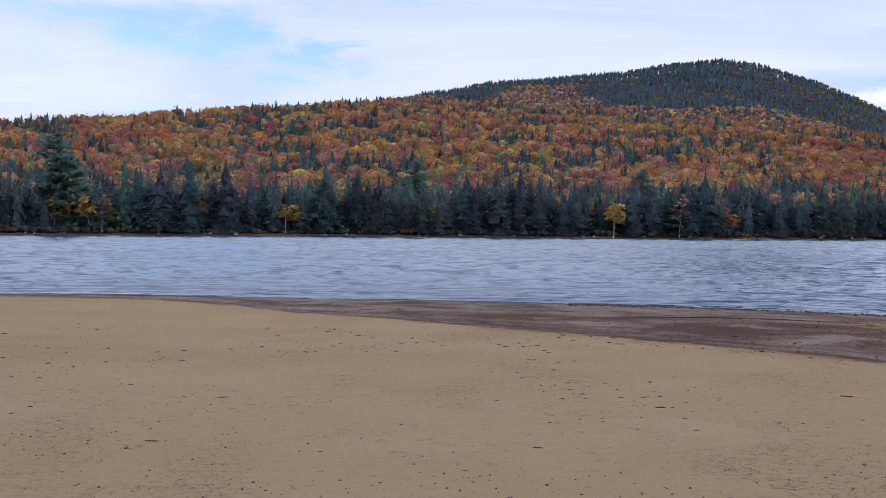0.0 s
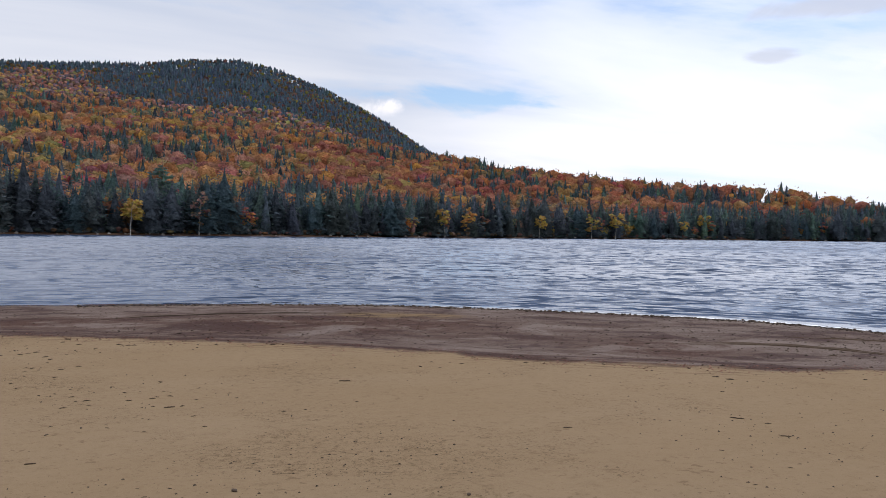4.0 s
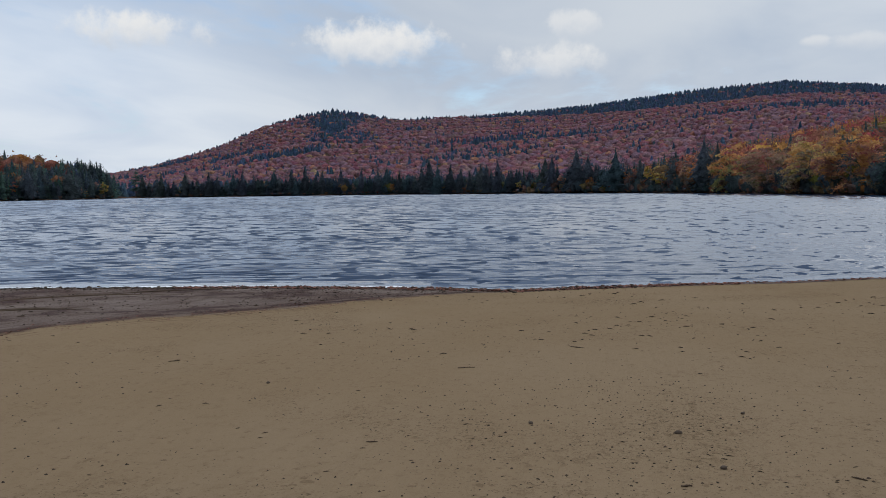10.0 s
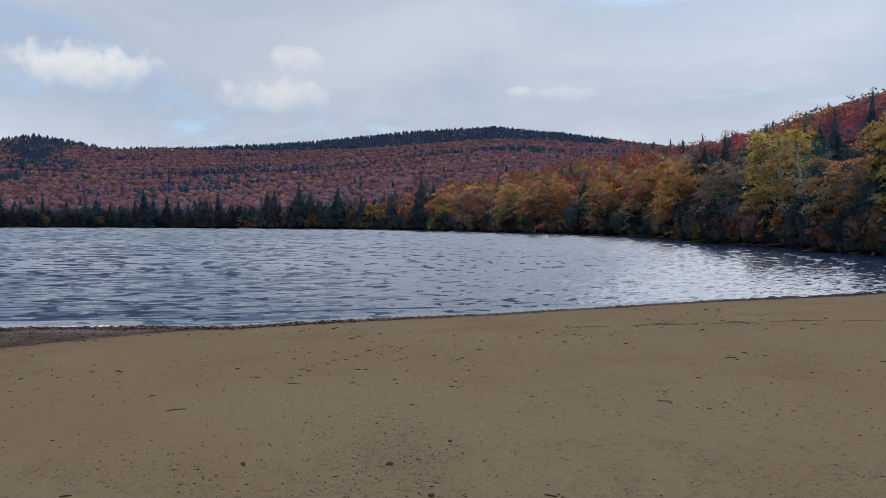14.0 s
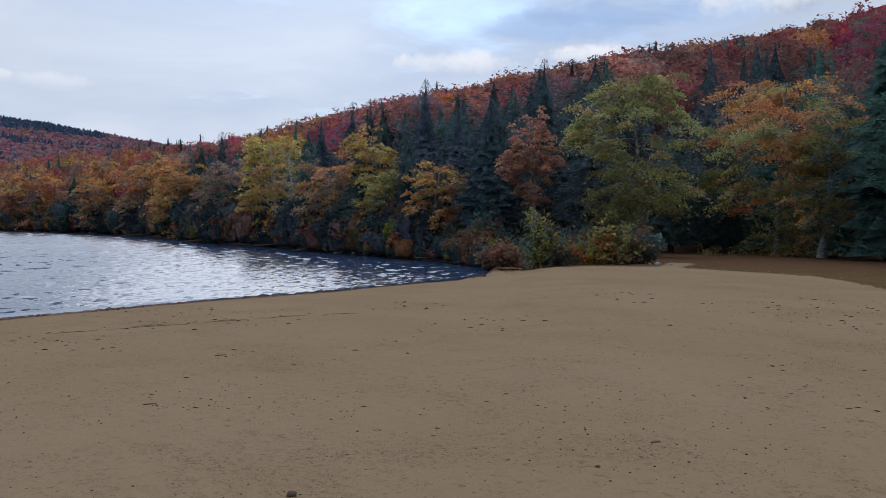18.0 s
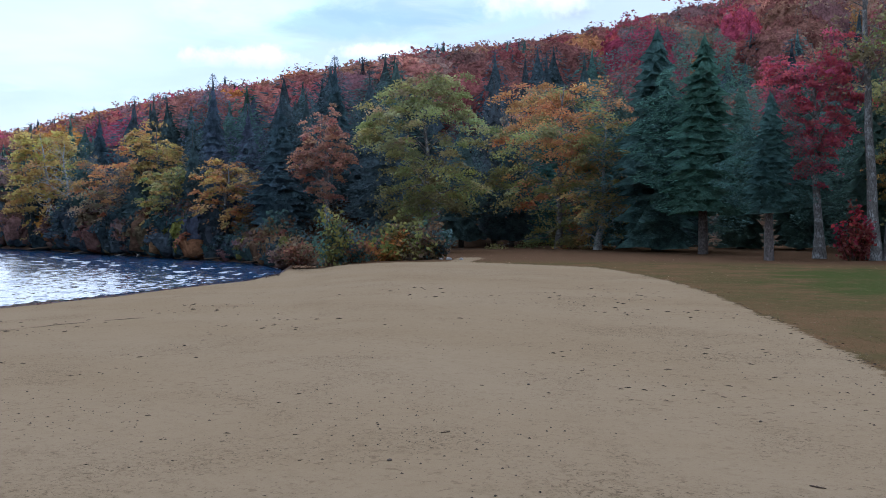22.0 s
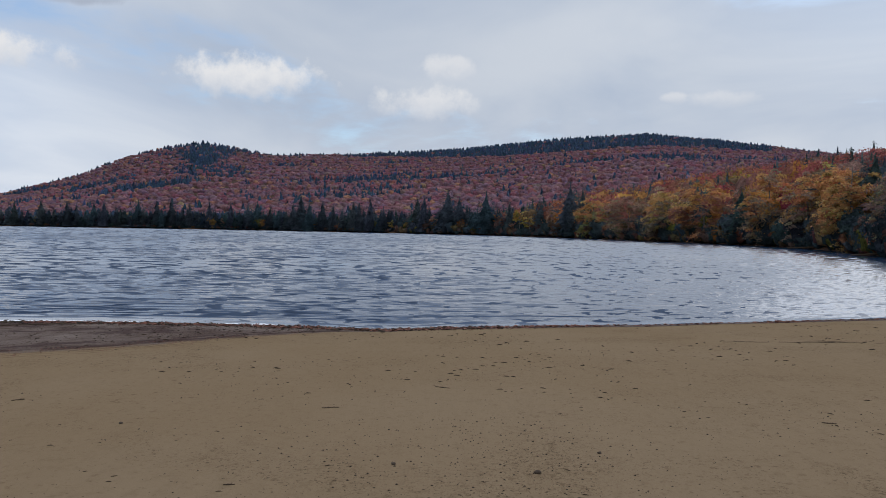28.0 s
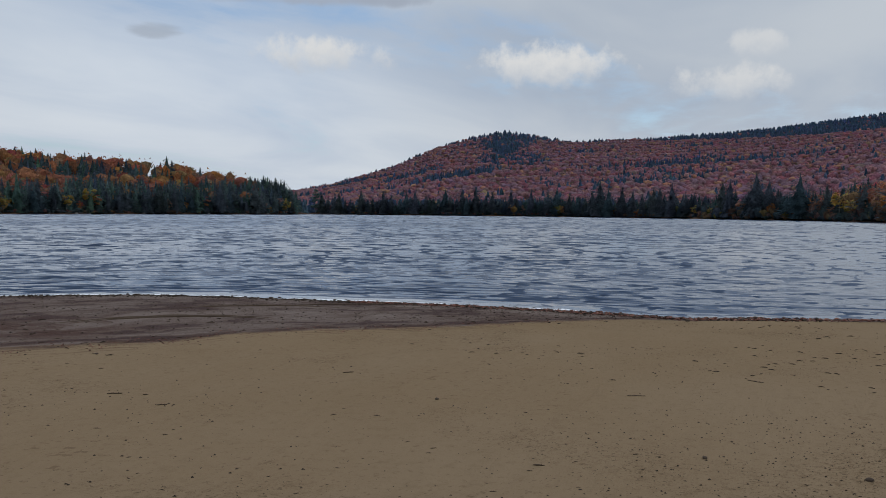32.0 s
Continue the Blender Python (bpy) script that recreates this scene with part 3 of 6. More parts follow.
# hills: crest heading, distance, elevation angle of the skyline
HILL_A = ((-100, 300, 0.5), (-60, 700, 3.5), (-26, 900, 6.1), (-14, 1000, 7.4), (-3.5, 1150, 8.4), (7, 1200, 7.8), (17, 1150, 7.0), (23, 1050, 6.2),
          (26, 980, 5.6), (29.6, 900, 4.95), (39, 780, 3.7), (46, 740, 3.2), (53, 700, 2.6), (57.5, 660, 1.6), (59, 650, 0.3), (60, 640, -1))
HILL_M = ((-16, 1500, 5.0), (-3.5, 1800, 8.3), (3.7, 2000, 9.5), (7.7, 2000, 9.72), (11.2, 2000, 9.86), (13.9, 2000, 10.3), (17.1, 2000, 10.47), (19.5, 2000, 9.97),
          (22.7, 2000, 8.83), (26.2, 1950, 7.03), (29.6, 1850, 4.9), (33, 1800, 3.0), (37, 1800, 0.5))
HILL_B = ((52, 2000, 0.4), (57, 2000, 1.0), (61, 2200, 1.75), (64.6, 2400, 2.85), (67.4, 2600, 4.1), (69.7, 2700, 4.75), (71.7, 2700, 5.15), (74, 2700, 4.85), (76, 2700, 4.5),
          (82.2, 2800, 4.75), (87.8, 2900, 5.15), (93.7, 2900, 5.8), (99.7, 2900, 6.15), (104, 2900, 5.7), (107.5, 2800, 5.2), (112, 2700, 4.6), (120, 2600, 4.0), (130, 2500, 2.0))
HILL_C = ((84, 620, 0.2), (90, 560, 1.4), (95, 520, 2.6), (100, 480, 3.5), (107, 420, 4.7), (109.5, 400, 5.05), (113.5, 365, 5.45), (117, 335, 6.4), (122, 310, 7.75), (126.3, 295, 8.9),
          (131, 280, 9.6), (135.6, 270, 10.7), (140, 265, 11.6), (147, 260, 12.3), (155, 255, 13.5), (165, 255, 14.8), (185, 260, 16), (215, 280, 12), (250, 300, 4), (262, 300, 1))
CBASE_H = (84, 97, 108, 113, 120, 128, 131.3, 134, 138, 146, 160, 180, 215, 260)
CBASE_R = (480, 285, 175, 112, 79, 59, 50, 52, 60, 74, 84, 92, 110, 140)
TREE = {"A": 9.6, "M": 7.5, "B": 5.5, "C": 12.5}


def col(table, k, h):
    return np.interp(h, [row[0] for row in table], [row[k] for row in table])


def slope(table, tall, start, h, r, bend):
    """Height of a hill that rises from the distance start to its crest and falls away behind it."""
    rc = col(table, 1, h)
    zc = EYE_Z + rc * np.tan(np.radians(col(table, 2, h))) - tall
    inside = (h > table[0][0]) & (h < table[-1][0])
    s = np.clip((r - start) / np.maximum(rc - start, 1.0), 0, 1)
    back = np.clip((r - rc) / (0.8 * rc), 0, 1)
    return np.where(inside & (zc > 0), zc * (s ** bend) * (1 - 0.7 * back ** 1.5), -5.0)


def land(h, r):
    """Height of the ground, heading h in degrees (-100 to 260) and distance r in metres."""
    h, r = np.asarray(h, float), np.asarray(r, float)
    near, far = np.interp(h, NEAR_H, NEAR_R), np.interp(h, FAR_H, FAR_R)
    lake = (h > -100) & (h < 131.3)
    beach = 0.72 * (1 - np.minimum(r / near, 1) ** 1.6)
    beach = np.where((h > 140) | (h < -100), 0.72, beach)
    bed = -np.minimum(np.minimum(0.045 * (r - near), 0.25 * (far - r)), 1.8)
    bank = 0.75 * np.clip((r - far) / 2.5, 0, 1) + 0.006 * np.clip(r - far, 0, 60)
    z = np.where(lake, np.where(r < near, beach, np.where(r < far, bed, bank)), np.maximum(beach, 0.3))
    shore = np.where(lake, far, 60.0)
    dry = np.where(lake, r > far, r > 40)
    hills = np.maximum.reduce([slope(HILL_A, TREE["A"], shore + 12, h, r, 1.12), slope(HILL_M, TREE["M"], 900.0, h, r, 1.15),
                               slope(HILL_B, TREE["B"], shore + 60, h, r, 1.25), slope(HILL_C, TREE["C"], np.interp(h, CBASE_H, CBASE_R), h, r, 0.95)])
    lump = 0.03 * np.sin(r * 0.045 + 2.0 * np.sin(h * 0.31)) * np.clip(hills, 0, 60)
    return np.where(dry, np.maximum(z, hills + lump), z)


def at(h, r, z=None):
    """The place at a heading and a distance, on the ground unless z is given."""
    a = radians(h)
    return Vector((r * math.sin(a), r * math.cos(a), float(land(h, r)) if z is None else z))


# ---- the setting: ground and water ----
rings = np.concatenate([np.arange(0.6, 50, 0.7), np.geomspace(50, 330, 105), np.geomspace(340, 4800, 48)])
heads = np.arange(-100, 260, 0.9)
HH, RR = np.meshgrid(heads, rings)
ZZ = land(HH, RR)
V = np.stack([RR * np.sin(np.radians(HH)), RR * np.cos(np.radians(HH)), ZZ], -1).reshape(-1, 3)
nh, nr = len(heads), len(rings)
i, j = np.meshgrid(np.arange(nr - 1), np.arange(nh), indexing="ij")
a, b = i * nh + j, i * nh + (j + 1) % nh
F = np.stack([a, a + nh, b + nh, b], -1).reshape(-1, 4)
near_w, lawn_r = np.interp(HH, NEAR_H, NEAR_R), np.interp(HH, LAWN_H, LAWN_R)
wet_r = np.where(HH < 84, np.interp(HH, WET_H, WET_R), near_w - 0.75)
wet_zone = np.where((HH > -60) & (HH < 131.4), np.clip(0.5 + (RR - np.minimum(wet_r, near_w - 0.75)) / np.where(HH < 84, 3.0, 1.2), 0, 1), 0)
lawn_zone = np.clip(0.5 + (RR - lawn_r) / 2.4, 0, 1) * np.where((HH > 131.3) | (HH < -60), 1, 0)
lawn_zone *= 1 - np.clip((1.1 - np.abs(HH - 142.2 - 0.1 * (RR - 42))) / 0.6, 0, 1) * np.clip((47 - RR) / 3, 0, 1)
floor_r = np.where((HH > -100) & (HH < 131.3), np.interp(HH, FAR_H, FAR_R) - 0.5, np.interp(HH, CBASE_H, CBASE_R) - 8)
wood_zone = np.clip(0.5 + (RR - floor_r) / np.where((HH > -100) & (HH < 131.3), 2.0, 10.0), 0, 1) * np.where(HH < 215, 1, 0)
zone = np.stack([wet_zone, lawn_zone, wood_zone], -1).reshape(-1, 3)
V = np.concatenate([V, [[0, 0, 0.72]]])
hub = len(V) - 1
cap = np.stack([np.full(nh, hub), np.arange(nh), (np.arange(nh) + 1) % nh], -1)
zone = np.concatenate([zone, [[0, 0, 0]]])
ground = new("ground", solid("ground", V, [F, cap], GROUND, zone, True, "zone"))
green = np.where((HH > 158) & (HH < 215), np.exp(-((RR - 29) / 8.5) ** 4), 0) * np.clip((HH - 158) / 6, 0, 1) + np.where(HH > 168, np.exp(-((RR - 14.0) / 3.2) ** 4), 0) * np.clip((HH - 167) / 10, 0, 1)
layer = ground.data.attributes.new("turf", "FLOAT_COLOR", "POINT")
shed = np.clip((RR - 36) / 8, 0, 1)
stain = np.exp(-((HH - 24) / 11) ** 2 - ((RR - 19.5) / 3.2) ** 2) + 0.9 * np.exp(-((HH - 44) / 5) ** 2 - ((RR - 15.5) / 1.6) ** 2) + 0.6 * np.exp(-((HH - 5) / 8) ** 2 - ((RR - 20.5) / 2.0) ** 2)
ochre = np.exp(-((HH - 27.5) / 4.5) ** 2 - ((RR - 22.6) / 1.3) ** 2)      # a bar of dry sand in the wet strip
layer.data.foreach_set("color", np.concatenate([np.stack([green, shed, np.clip(1.5 * stain, 0, 1), ochre], -1).reshape(-1, 4), [[0.0, 0, 0, 0]]]).astype(np.float32).ravel())
tagged(ground, "pale tan sand beach with dark wet strip, leaf-strewn lawn, wooded hills", "ground", kind="structure")

def water_grid(heads_w, near_off, far_off, count, growth):
    """Rows of points offshore, from near_off metres off the beach to far_off (or to the far bank)."""
    lo, hi = np.interp(heads_w, NEAR_H, NEAR_R), np.interp(heads_w, FAR_H, FAR_R) + 1.0
    start, stop = lo + near_off, np.minimum(lo + far_off, hi)
    steps = np.linspace(0, 1, count) ** growth
    RW = start[None] + np.maximum(stop - start, 0.0)[None] * steps[:, None]
    X, Y = RW * np.sin(np.radians(heads_w)), RW * np.cos(np.radians(heads_w))
    calm = np.clip((RW - lo[None] - np.interp(heads_w, CALM_H, CALM_R)[None]) / 1.2, 0.0, 1.0)
    sheltered = np.clip((hi[None] - RW) / np.clip(0.35 * (hi - lo), 4.0, 30.0)[None], 0.22, 1.0)      # calmer under the wooded bank
    calm *= np.where(heads_w[None] > 95, sheltered, 1.0)
    flow = np.stack([np.broadcast_to(np.interp(heads_w, (-100, 60, 95, 140), (-1.75, 1.05, 1.66, 2.9))[None], RW.shape), RW - lo[None], calm], -1).reshape(-1, 3)
    n = len(heads_w)
    i, j = np.meshgrid(np.arange(count - 1), np.arange(n - 1), indexing="ij")
    a = i * n + j
    return X, Y, RW - lo[None], flow, np.stack([a, a + n, a + n + 1, a + 1], -1).reshape(-1, 4)


WAVE_END = 46.0
CALM_H = (-100, 38, 50, 57, 68, 76, 82, 140)      # how far the smooth wash reaches off the beach
CALM_R = (0.1, 0.1, 0.5, 1.2, 1.1, 0.5, 0.1, 0.1)
X1, Y1, off, flow1, F1 = water_grid(np.concatenate([np.arange(-32, 131.3, 0.5), [131.3]]), -1.0, WAVE_END, 60, 1.6)
X2, Y2, off2, flow2, F2 = water_grid(np.concatenate([np.arange(-100, 131.3, 0.5), [131.3]]), WAVE_END, 5000.0, 26, 2.0)
X3, Y3, off3, flow3, F3 = water_grid(np.concatenate([np.arange(-100, -32, 0.5), [-32]]), -1.0, WAVE_END, 26, 1.5)
V = np.concatenate([np.stack([X1, Y1, np.zeros_like(X1)], -1).reshape(-1, 3)] + [np.stack([X, Y, np.zeros_like(X)], -1).reshape(-1, 3) for X, Y in ((X2, Y2), (X3, Y3))])
F = np.concatenate([F1, F2 + X1.size, F3 + X1.size + X2.size])
water = new("water", solid("water", V, F, WATER, np.concatenate([flow1, flow2, flow3]), True, "flow"))
tagged(water, "blue-grey lake water with wind ripples and dark wave troughs", "lake", kind="structure")

# ---- trees ----
# the blue veil of haze over the woods is worked into the conifer tints
TINTS = {"orange": (0.46, 0.205, 0.060), "gold": (0.43, 0.265, 0.075), "yellow": (0.42, 0.300, 0.072), "lime": (0.25, 0.235, 0.070), "red": (0.31, 0.092, 0.075),
         "crimson": (0.42, 0.055, 0.085), "rust": (0.29, 0.130, 0.080), "mauve": (0.23, 0.138, 0.115), "brown": (0.24, 0.160, 0.092), "salmon": (0.43, 0.205, 0.125),
         "spruce": (0.082, 0.110, 0.118), "pine": (0.095, 0.150, 0.128), "hemlock": (0.106, 0.162, 0.134), "tawny": (0.205, 0.155, 0.070), "olive": (0.205, 0.185, 0.058), "blue": (0.074, 0.102, 0.118)}


def jitter(colour, rng, n, amount=0.25):
    c = np.asarray(colour)[None] * (1 + amount * rng.normal(size=(n, 1)))
    return np.clip(c * (1 + 0.08 * rng.normal(size=(n, 3))), 0.008, 0.7)


def broadleaf_geometry(rng, height, wide, low, tint, second=None, leaves=4200, size=0.24, lean=0.0, trunk=0.2, limbs=16, sparse=0.0):
    """Trunk, limbs and leaf sprays of a broad-leaved tree that stands at the origin."""
    wood, crown = Pile(), Pile()
    axis = np.array([lean, 0.25 * lean, 1.0])
    ts = np.linspace(0, 1, 9)
    stem = np.stack([axis * height * 0.93 * t for t in ts]) + np.cumsum(rng.normal(size=(9, 3)) * [0.012 * height, 0.012 * height, 0], 0) * ts[:, None]
    flare = trunk * (1 - 0.86 * ts) * (1 + 0.55 * np.exp(-ts * 22))
    V, F = tube(stem, flare, 9)
    wood.put(V, F)
    tips = []
    mid, half = 0.5 * (height + low), 0.5 * (height - low)
    for k in range(limbs):
        t = (low * 1.05 + (height * 0.9 - low * 1.05) * ((k + rng.random()) / limbs) ** 0.9) / height
        root = np.array([np.interp(t, ts, stem[:, c]) for c in range(3)])
        az = k * 2.4 + rng.normal() * 0.3
        zt = min(root[2] + (-0.12 + 0.36 * rng.random()) * height, height * 0.99)
        reach = 0.5 * wide * math.sqrt(max(0.06, 1 - min(1.0, abs((zt - mid) / half)) ** 2.2)) * (0.72 + 0.40 * rng.random())
        end = np.array([stem[-1, 0] * zt / height + reach * math.cos(az), stem[-1, 1] * zt / height + reach * math.sin(az), zt])
        u = np.linspace(0, 1, 6)[:, None]
        bow = root + (end - root) * u + np.array([0, 0, 0.10 * height]) * (u * (1 - u)) + rng.normal(size=(6, 3)) * 0.03 * wide * u
        r0 = max(0.02, float(np.interp(t, ts, flare)) * 0.34)
        V, F = tube(bow, r0 * (1 - 0.85 * u[:, 0]), 5)
        wood.put(V, F)
        side = np.array([-math.sin(az), math.cos(az), 0.0])
        for q in range(8):      # twigs
            s = 0.34 + 0.66 * (q + rng.random()) / 8
            base = np.array([np.interp(s, u[:, 0], bow[:, c]) for c in range(3)])
            tip = base + side * wide * 0.15 * rng.normal() * (1.15 - 0.5 * s) + np.array([math.cos(az), math.sin(az), 0]) * wide * 0.05 * rng.random() + [0, 0, height * (0.05 * rng.normal() - 0.02)]
            V, F = tube(np.stack([base, 0.5 * (base + tip) + rng.normal(size=3) * 0.012 * wide, tip]), np.array([0.35, 0.22, 0.08]) * r0, 3)
            wood.put(V, F)
            tips.append(tip)
        tips.append(bow[-1])
    # each tip carries a flat, drooping spray of leaves
    tips = np.array(tips)
    m = len(tips)
    n = int(leaves * (1 - sparse) * 3.0)
    size = size * (0.46 if size < 0.3 else 0.56)
    weight = (0.35 + rng.random(m)) * (rng.random(m) > 0.14)
    pick = rng.choice(m, n, p=weight / weight.sum())
    hub = np.array([stem[-1, 0] * 0.5, stem[-1, 1] * 0.5, mid - 0.2 * half])
    away = (tips - hub) * [1, 1, 0]
    away /= np.linalg.norm(away, axis=1)[:, None] + 1e-6
    across = np.stack([-away[:, 1], away[:, 0], np.zeros(m)], 1)
    girth = (0.060 * wide + 0.020 * half) * (0.65 + 0.7 * rng.random(m))
    p, q = rng.normal(size=n) * 0.62, rng.normal(size=n) * 0.52
    c = tips[pick] + (away[pick] * p[:, None] + across[pick] * q[:, None]) * girth[pick][:, None]
    c[:, 2] += girth[pick] * (0.20 * rng.normal(size=n) - 0.22 * (p * p + q * q) - 0.18 * p)
    V, F = leaf_quads(c, size, rng, 0.45)
    tone = jitter(tint, rng, m, 0.15)
    if second is not None:
        share = np.clip((tips[:, 2] - low) / (height - low) + 0.25 * rng.normal(size=m), 0, 1)[:, None]
        tone = np.where(rng.random((m, 1)) < share, tone, jitter(second, rng, m, 0.15))
    out = (c - hub) / [0.5 * wide, 0.5 * wide, half]
    out = 0.75 * out / (np.linalg.norm(out, axis=1)[:, None] + 1e-6) + 0.45 * unit(m, rng)[pick] + 0.28 * unit(n, rng) + [0, 0, 0.4]
    out = np.repeat(out / np.linalg.norm(out, axis=1)[:, None], 4, axis=0)
    crown.put(V, outward(V, F, out), np.repeat(np.clip(1.22 * tone[pick] + 0.012, 0, 0.62), 4, axis=0), out)
    return wood, crown


def conifer_geometry(rng, height, wide, low, tint, trunk=0.18, whorls=34, droop=0.28, shape=1.0, fine=1.0, open_crown=0.0):
    """Trunk and needle sprays of a conifer at the origin: whorls of drooping boughs, each a fan of twigs."""
    wood, crown = Pile(), Pile()
    ts = np.linspace(0, 1, 7)
    V, F = tube(np.c_[np.cumsum(rng.normal(size=7)) * 0.004 * height, np.cumsum(rng.normal(size=7)) * 0.004 * height, ts * height], trunk * (1 - 0.93 * ts) * (1 + 0.5 * np.exp(-ts * 25)), 8)
    wood.put(V, F)
    cs, sizes, dirs, tone = [], [], [], []
    for k in range(whorls):
        t = (k + 0.3 * rng.random()) / whorls
        z = low + (height - low) * t
        reach0 = 0.5 * wide * ((1 - t) ** shape * 0.95 + 0.04)
        if open_crown and rng.random() < open_crown:
            continue
        for q in range(int((7 if fine > 0.6 else 6) + 3 * (1 - t))):
            az = rng.random() * 2 * math.pi
            z = low + (height - low) * min(0.985, max(0.0, t + (rng.random() - 0.5) * 1.5 / whorls))
            reach = reach0 * (0.62 + 0.5 * rng.random() + 0.10 * math.sin(2 * az + 5 * t))
            d = np.array([math.cos(az), math.sin(az), 0])
            m = max(3, int(4.5 * fine * reach / 1.0) + 2)
            u = (np.arange(m) + 0.6) / m
            side = np.array([-d[1], d[0], 0])
            for sgn in (-1, 0, 1):
                p = d[None] * (reach * u)[:, None] + side[None] * (sgn * 0.22 * reach * np.sin(u * 2.4))[:, None] + rng.normal(size=(m, 3)) * 0.05 * reach
                p[:, 2] += z - droop * reach * u ** 1.5 + 0.06 * reach * (u > 0.8)
                cs.append(p)
                dirs.append(np.repeat((d + side * 0.5 * sgn)[None], m, 0))
                sizes.append(np.full(m, (0.19 * reach / math.sqrt(m / 3.0) + 0.08) * (1.75 if fine < 0.6 else 1.0 if fine < 2 else 0.85)))
                tone.append(np.full(m, 0.85 + 0.35 * rng.random()))
            if q < 2 and k % 2 == 0:
                V, F = tube(np.array([[0, 0, z], [d[0] * reach * 0.5, d[1] * reach * 0.5, z - 0.1 * droop * reach], [d[0] * reach, d[1] * reach, z - droop * reach]]), [0.03 * trunk / 0.18, 0.02, 0.008], 4)
                wood.put(V, F)
    c, d, s = np.concatenate(cs), np.concatenate(dirs), np.concatenate(sizes)[:, None]
    n = len(c)
    d = d + rng.normal(size=(n, 3)) * 0.35 + [0, 0, -0.35 * droop]
    d /= np.linalg.norm(d, axis=1)[:, None]
    b = np.cross(d, unit(n, rng) * [0.5, 0.5, 1.0])
    b /= np.linalg.norm(b, axis=1)[:, None] + 1e-9
    s = s * (0.7 + 0.6 * rng.random((n, 1)))
    V = np.stack([c - d * s * 0.6, c + b * s * 0.34 - [0, 0, 0.2] * s, c + d * s * 0.9, c - b * s * 0.34 - [0, 0, 0.2] * s], 1).reshape(-1, 3)
    k = np.arange(n)[:, None] * 4
    C = np.repeat(jitter(tint, rng, n, 0.09) * np.concatenate(tone)[:, None], 4, axis=0)
    out = c * [1, 1, 0]
    out = out / (np.linalg.norm(out, axis=1)[:, None] + 1e-6) + 0.3 * unit(n, rng) + [0, 0, 0.45]
    out = np.repeat(out / np.linalg.norm(out, axis=1)[:, None], 4, axis=0)
    crown.put(V, outward(V, np.concatenate([k + [0, 1, 2], k + [0, 2, 3]]), out), C, out)
    return wood, crown


def fir(rng, tiers, seg, fringe, core=0.66, slender=1.0, full=0.0):
    """A conifer one metre across and one high: a core of uneven skirts, and needle sprays that stand out of it."""
    shape, slim = rng.uniform(0.36, 0.58), rng.uniform(0.85, 1.12)

    def profile(t):
        """Width at the height t: a cone with bowed flanks, or a blunt dome for a full crown."""
        return (1 - t ** 2.4) ** full * (0.78 + 0.22 * np.clip(t * 4, 0, 1)) if full else (1 - t) ** shape * (1 - 0.85 * t ** 7)

    phase, wave = rng.random(2) * 6
    V, F, M = [], [], []
    for k in range(tiers):
        t = k / tiers
        z0 = 0.03 + 0.90 * t
        z1 = z0 + 1.35 / tiers
        az = (np.arange(seg) + 0.5 * rng.random(seg)) / seg * 2 * np.pi + rng.random() * 6
        r = 0.5 * core * slim * (1 - 0.3 * t) * profile(t) * (0.75 + 0.4 * rng.random(seg)) * np.where(np.arange(seg) % 2, 0.6, 1.0)
        low = np.stack([r * np.cos(az), r * np.sin(az), np.maximum(z0 - 0.8 * rng.random(seg) / tiers, 0.0)], 1)
        r2 = r * 0.45 * (1 - t)
        top = np.stack([r2 * np.cos(az), r2 * np.sin(az), np.full(seg, z1)], 1)
        n0, j = sum(map(len, V)), np.arange(seg)
        i = (j + 1) % seg
        F.append(n0 + np.concatenate([np.stack([j, i, i + seg], 1), np.stack([j, i + seg, j + seg], 1)]))
        out = np.stack([np.cos(az), np.sin(az), np.full(seg, 0.45)], 1)
        V += [low, top]
        M += [out + 0.25 * rng.normal(size=(seg, 3)), out]
    t = 0.955 * (1 - rng.random(fringe))
    az = rng.random(fringe) * 2 * np.pi
    tier = 0.90 + 0.16 * np.sin(t * 46 + wave + 1.3 * np.sin(az * 2 + phase))
    reach = 0.5 * slim * (profile(t) * (0.40 + 0.44 * np.sqrt(rng.random(fringe))) * tier * (1 + 0.20 * np.sin(2 * az + 8 * t + phase)))
    d = np.stack([np.cos(az), np.sin(az), np.zeros(fringe)], 1)
    e = np.stack([-np.sin(az), np.cos(az), 0.2 * rng.normal(size=fringe)], 1)
    c = d * reach[:, None] + np.stack([0 * t, 0 * t, 0.02 + 1.0 * t], 1)
    s = ((0.35 + 2.5 * reach) * (0.7 + 0.6 * rng.random(fringe)) / math.sqrt(fringe + 40.0))[:, None]
    tip = c + (d + 0.6 * e * rng.normal(size=(fringe, 1))) * s * 2.0 + np.array([0, 0, -0.35]) * s * rng.uniform(0.1, 1.3, (fringe, 1))
    n0 = sum(map(len, V))
    V.append(np.stack([c - e * s * 0.55 * slender + [0, 0, 0.15] * s, c + e * s * 0.55 * slender + [0, 0, 0.15] * s, tip], 1).reshape(-1, 3))
    F.append(n0 + np.arange(fringe * 3).reshape(-1, 3))
    M.append(np.repeat(d + 0.3 * unit(fringe, rng) + [0, 0, 0.55], 3, axis=0))
    V, F, M = np.concatenate(V), np.concatenate(F), np.concatenate(M)
    M /= np.linalg.norm(M, axis=1)[:, None]
    return V, outward(V, F, M), M


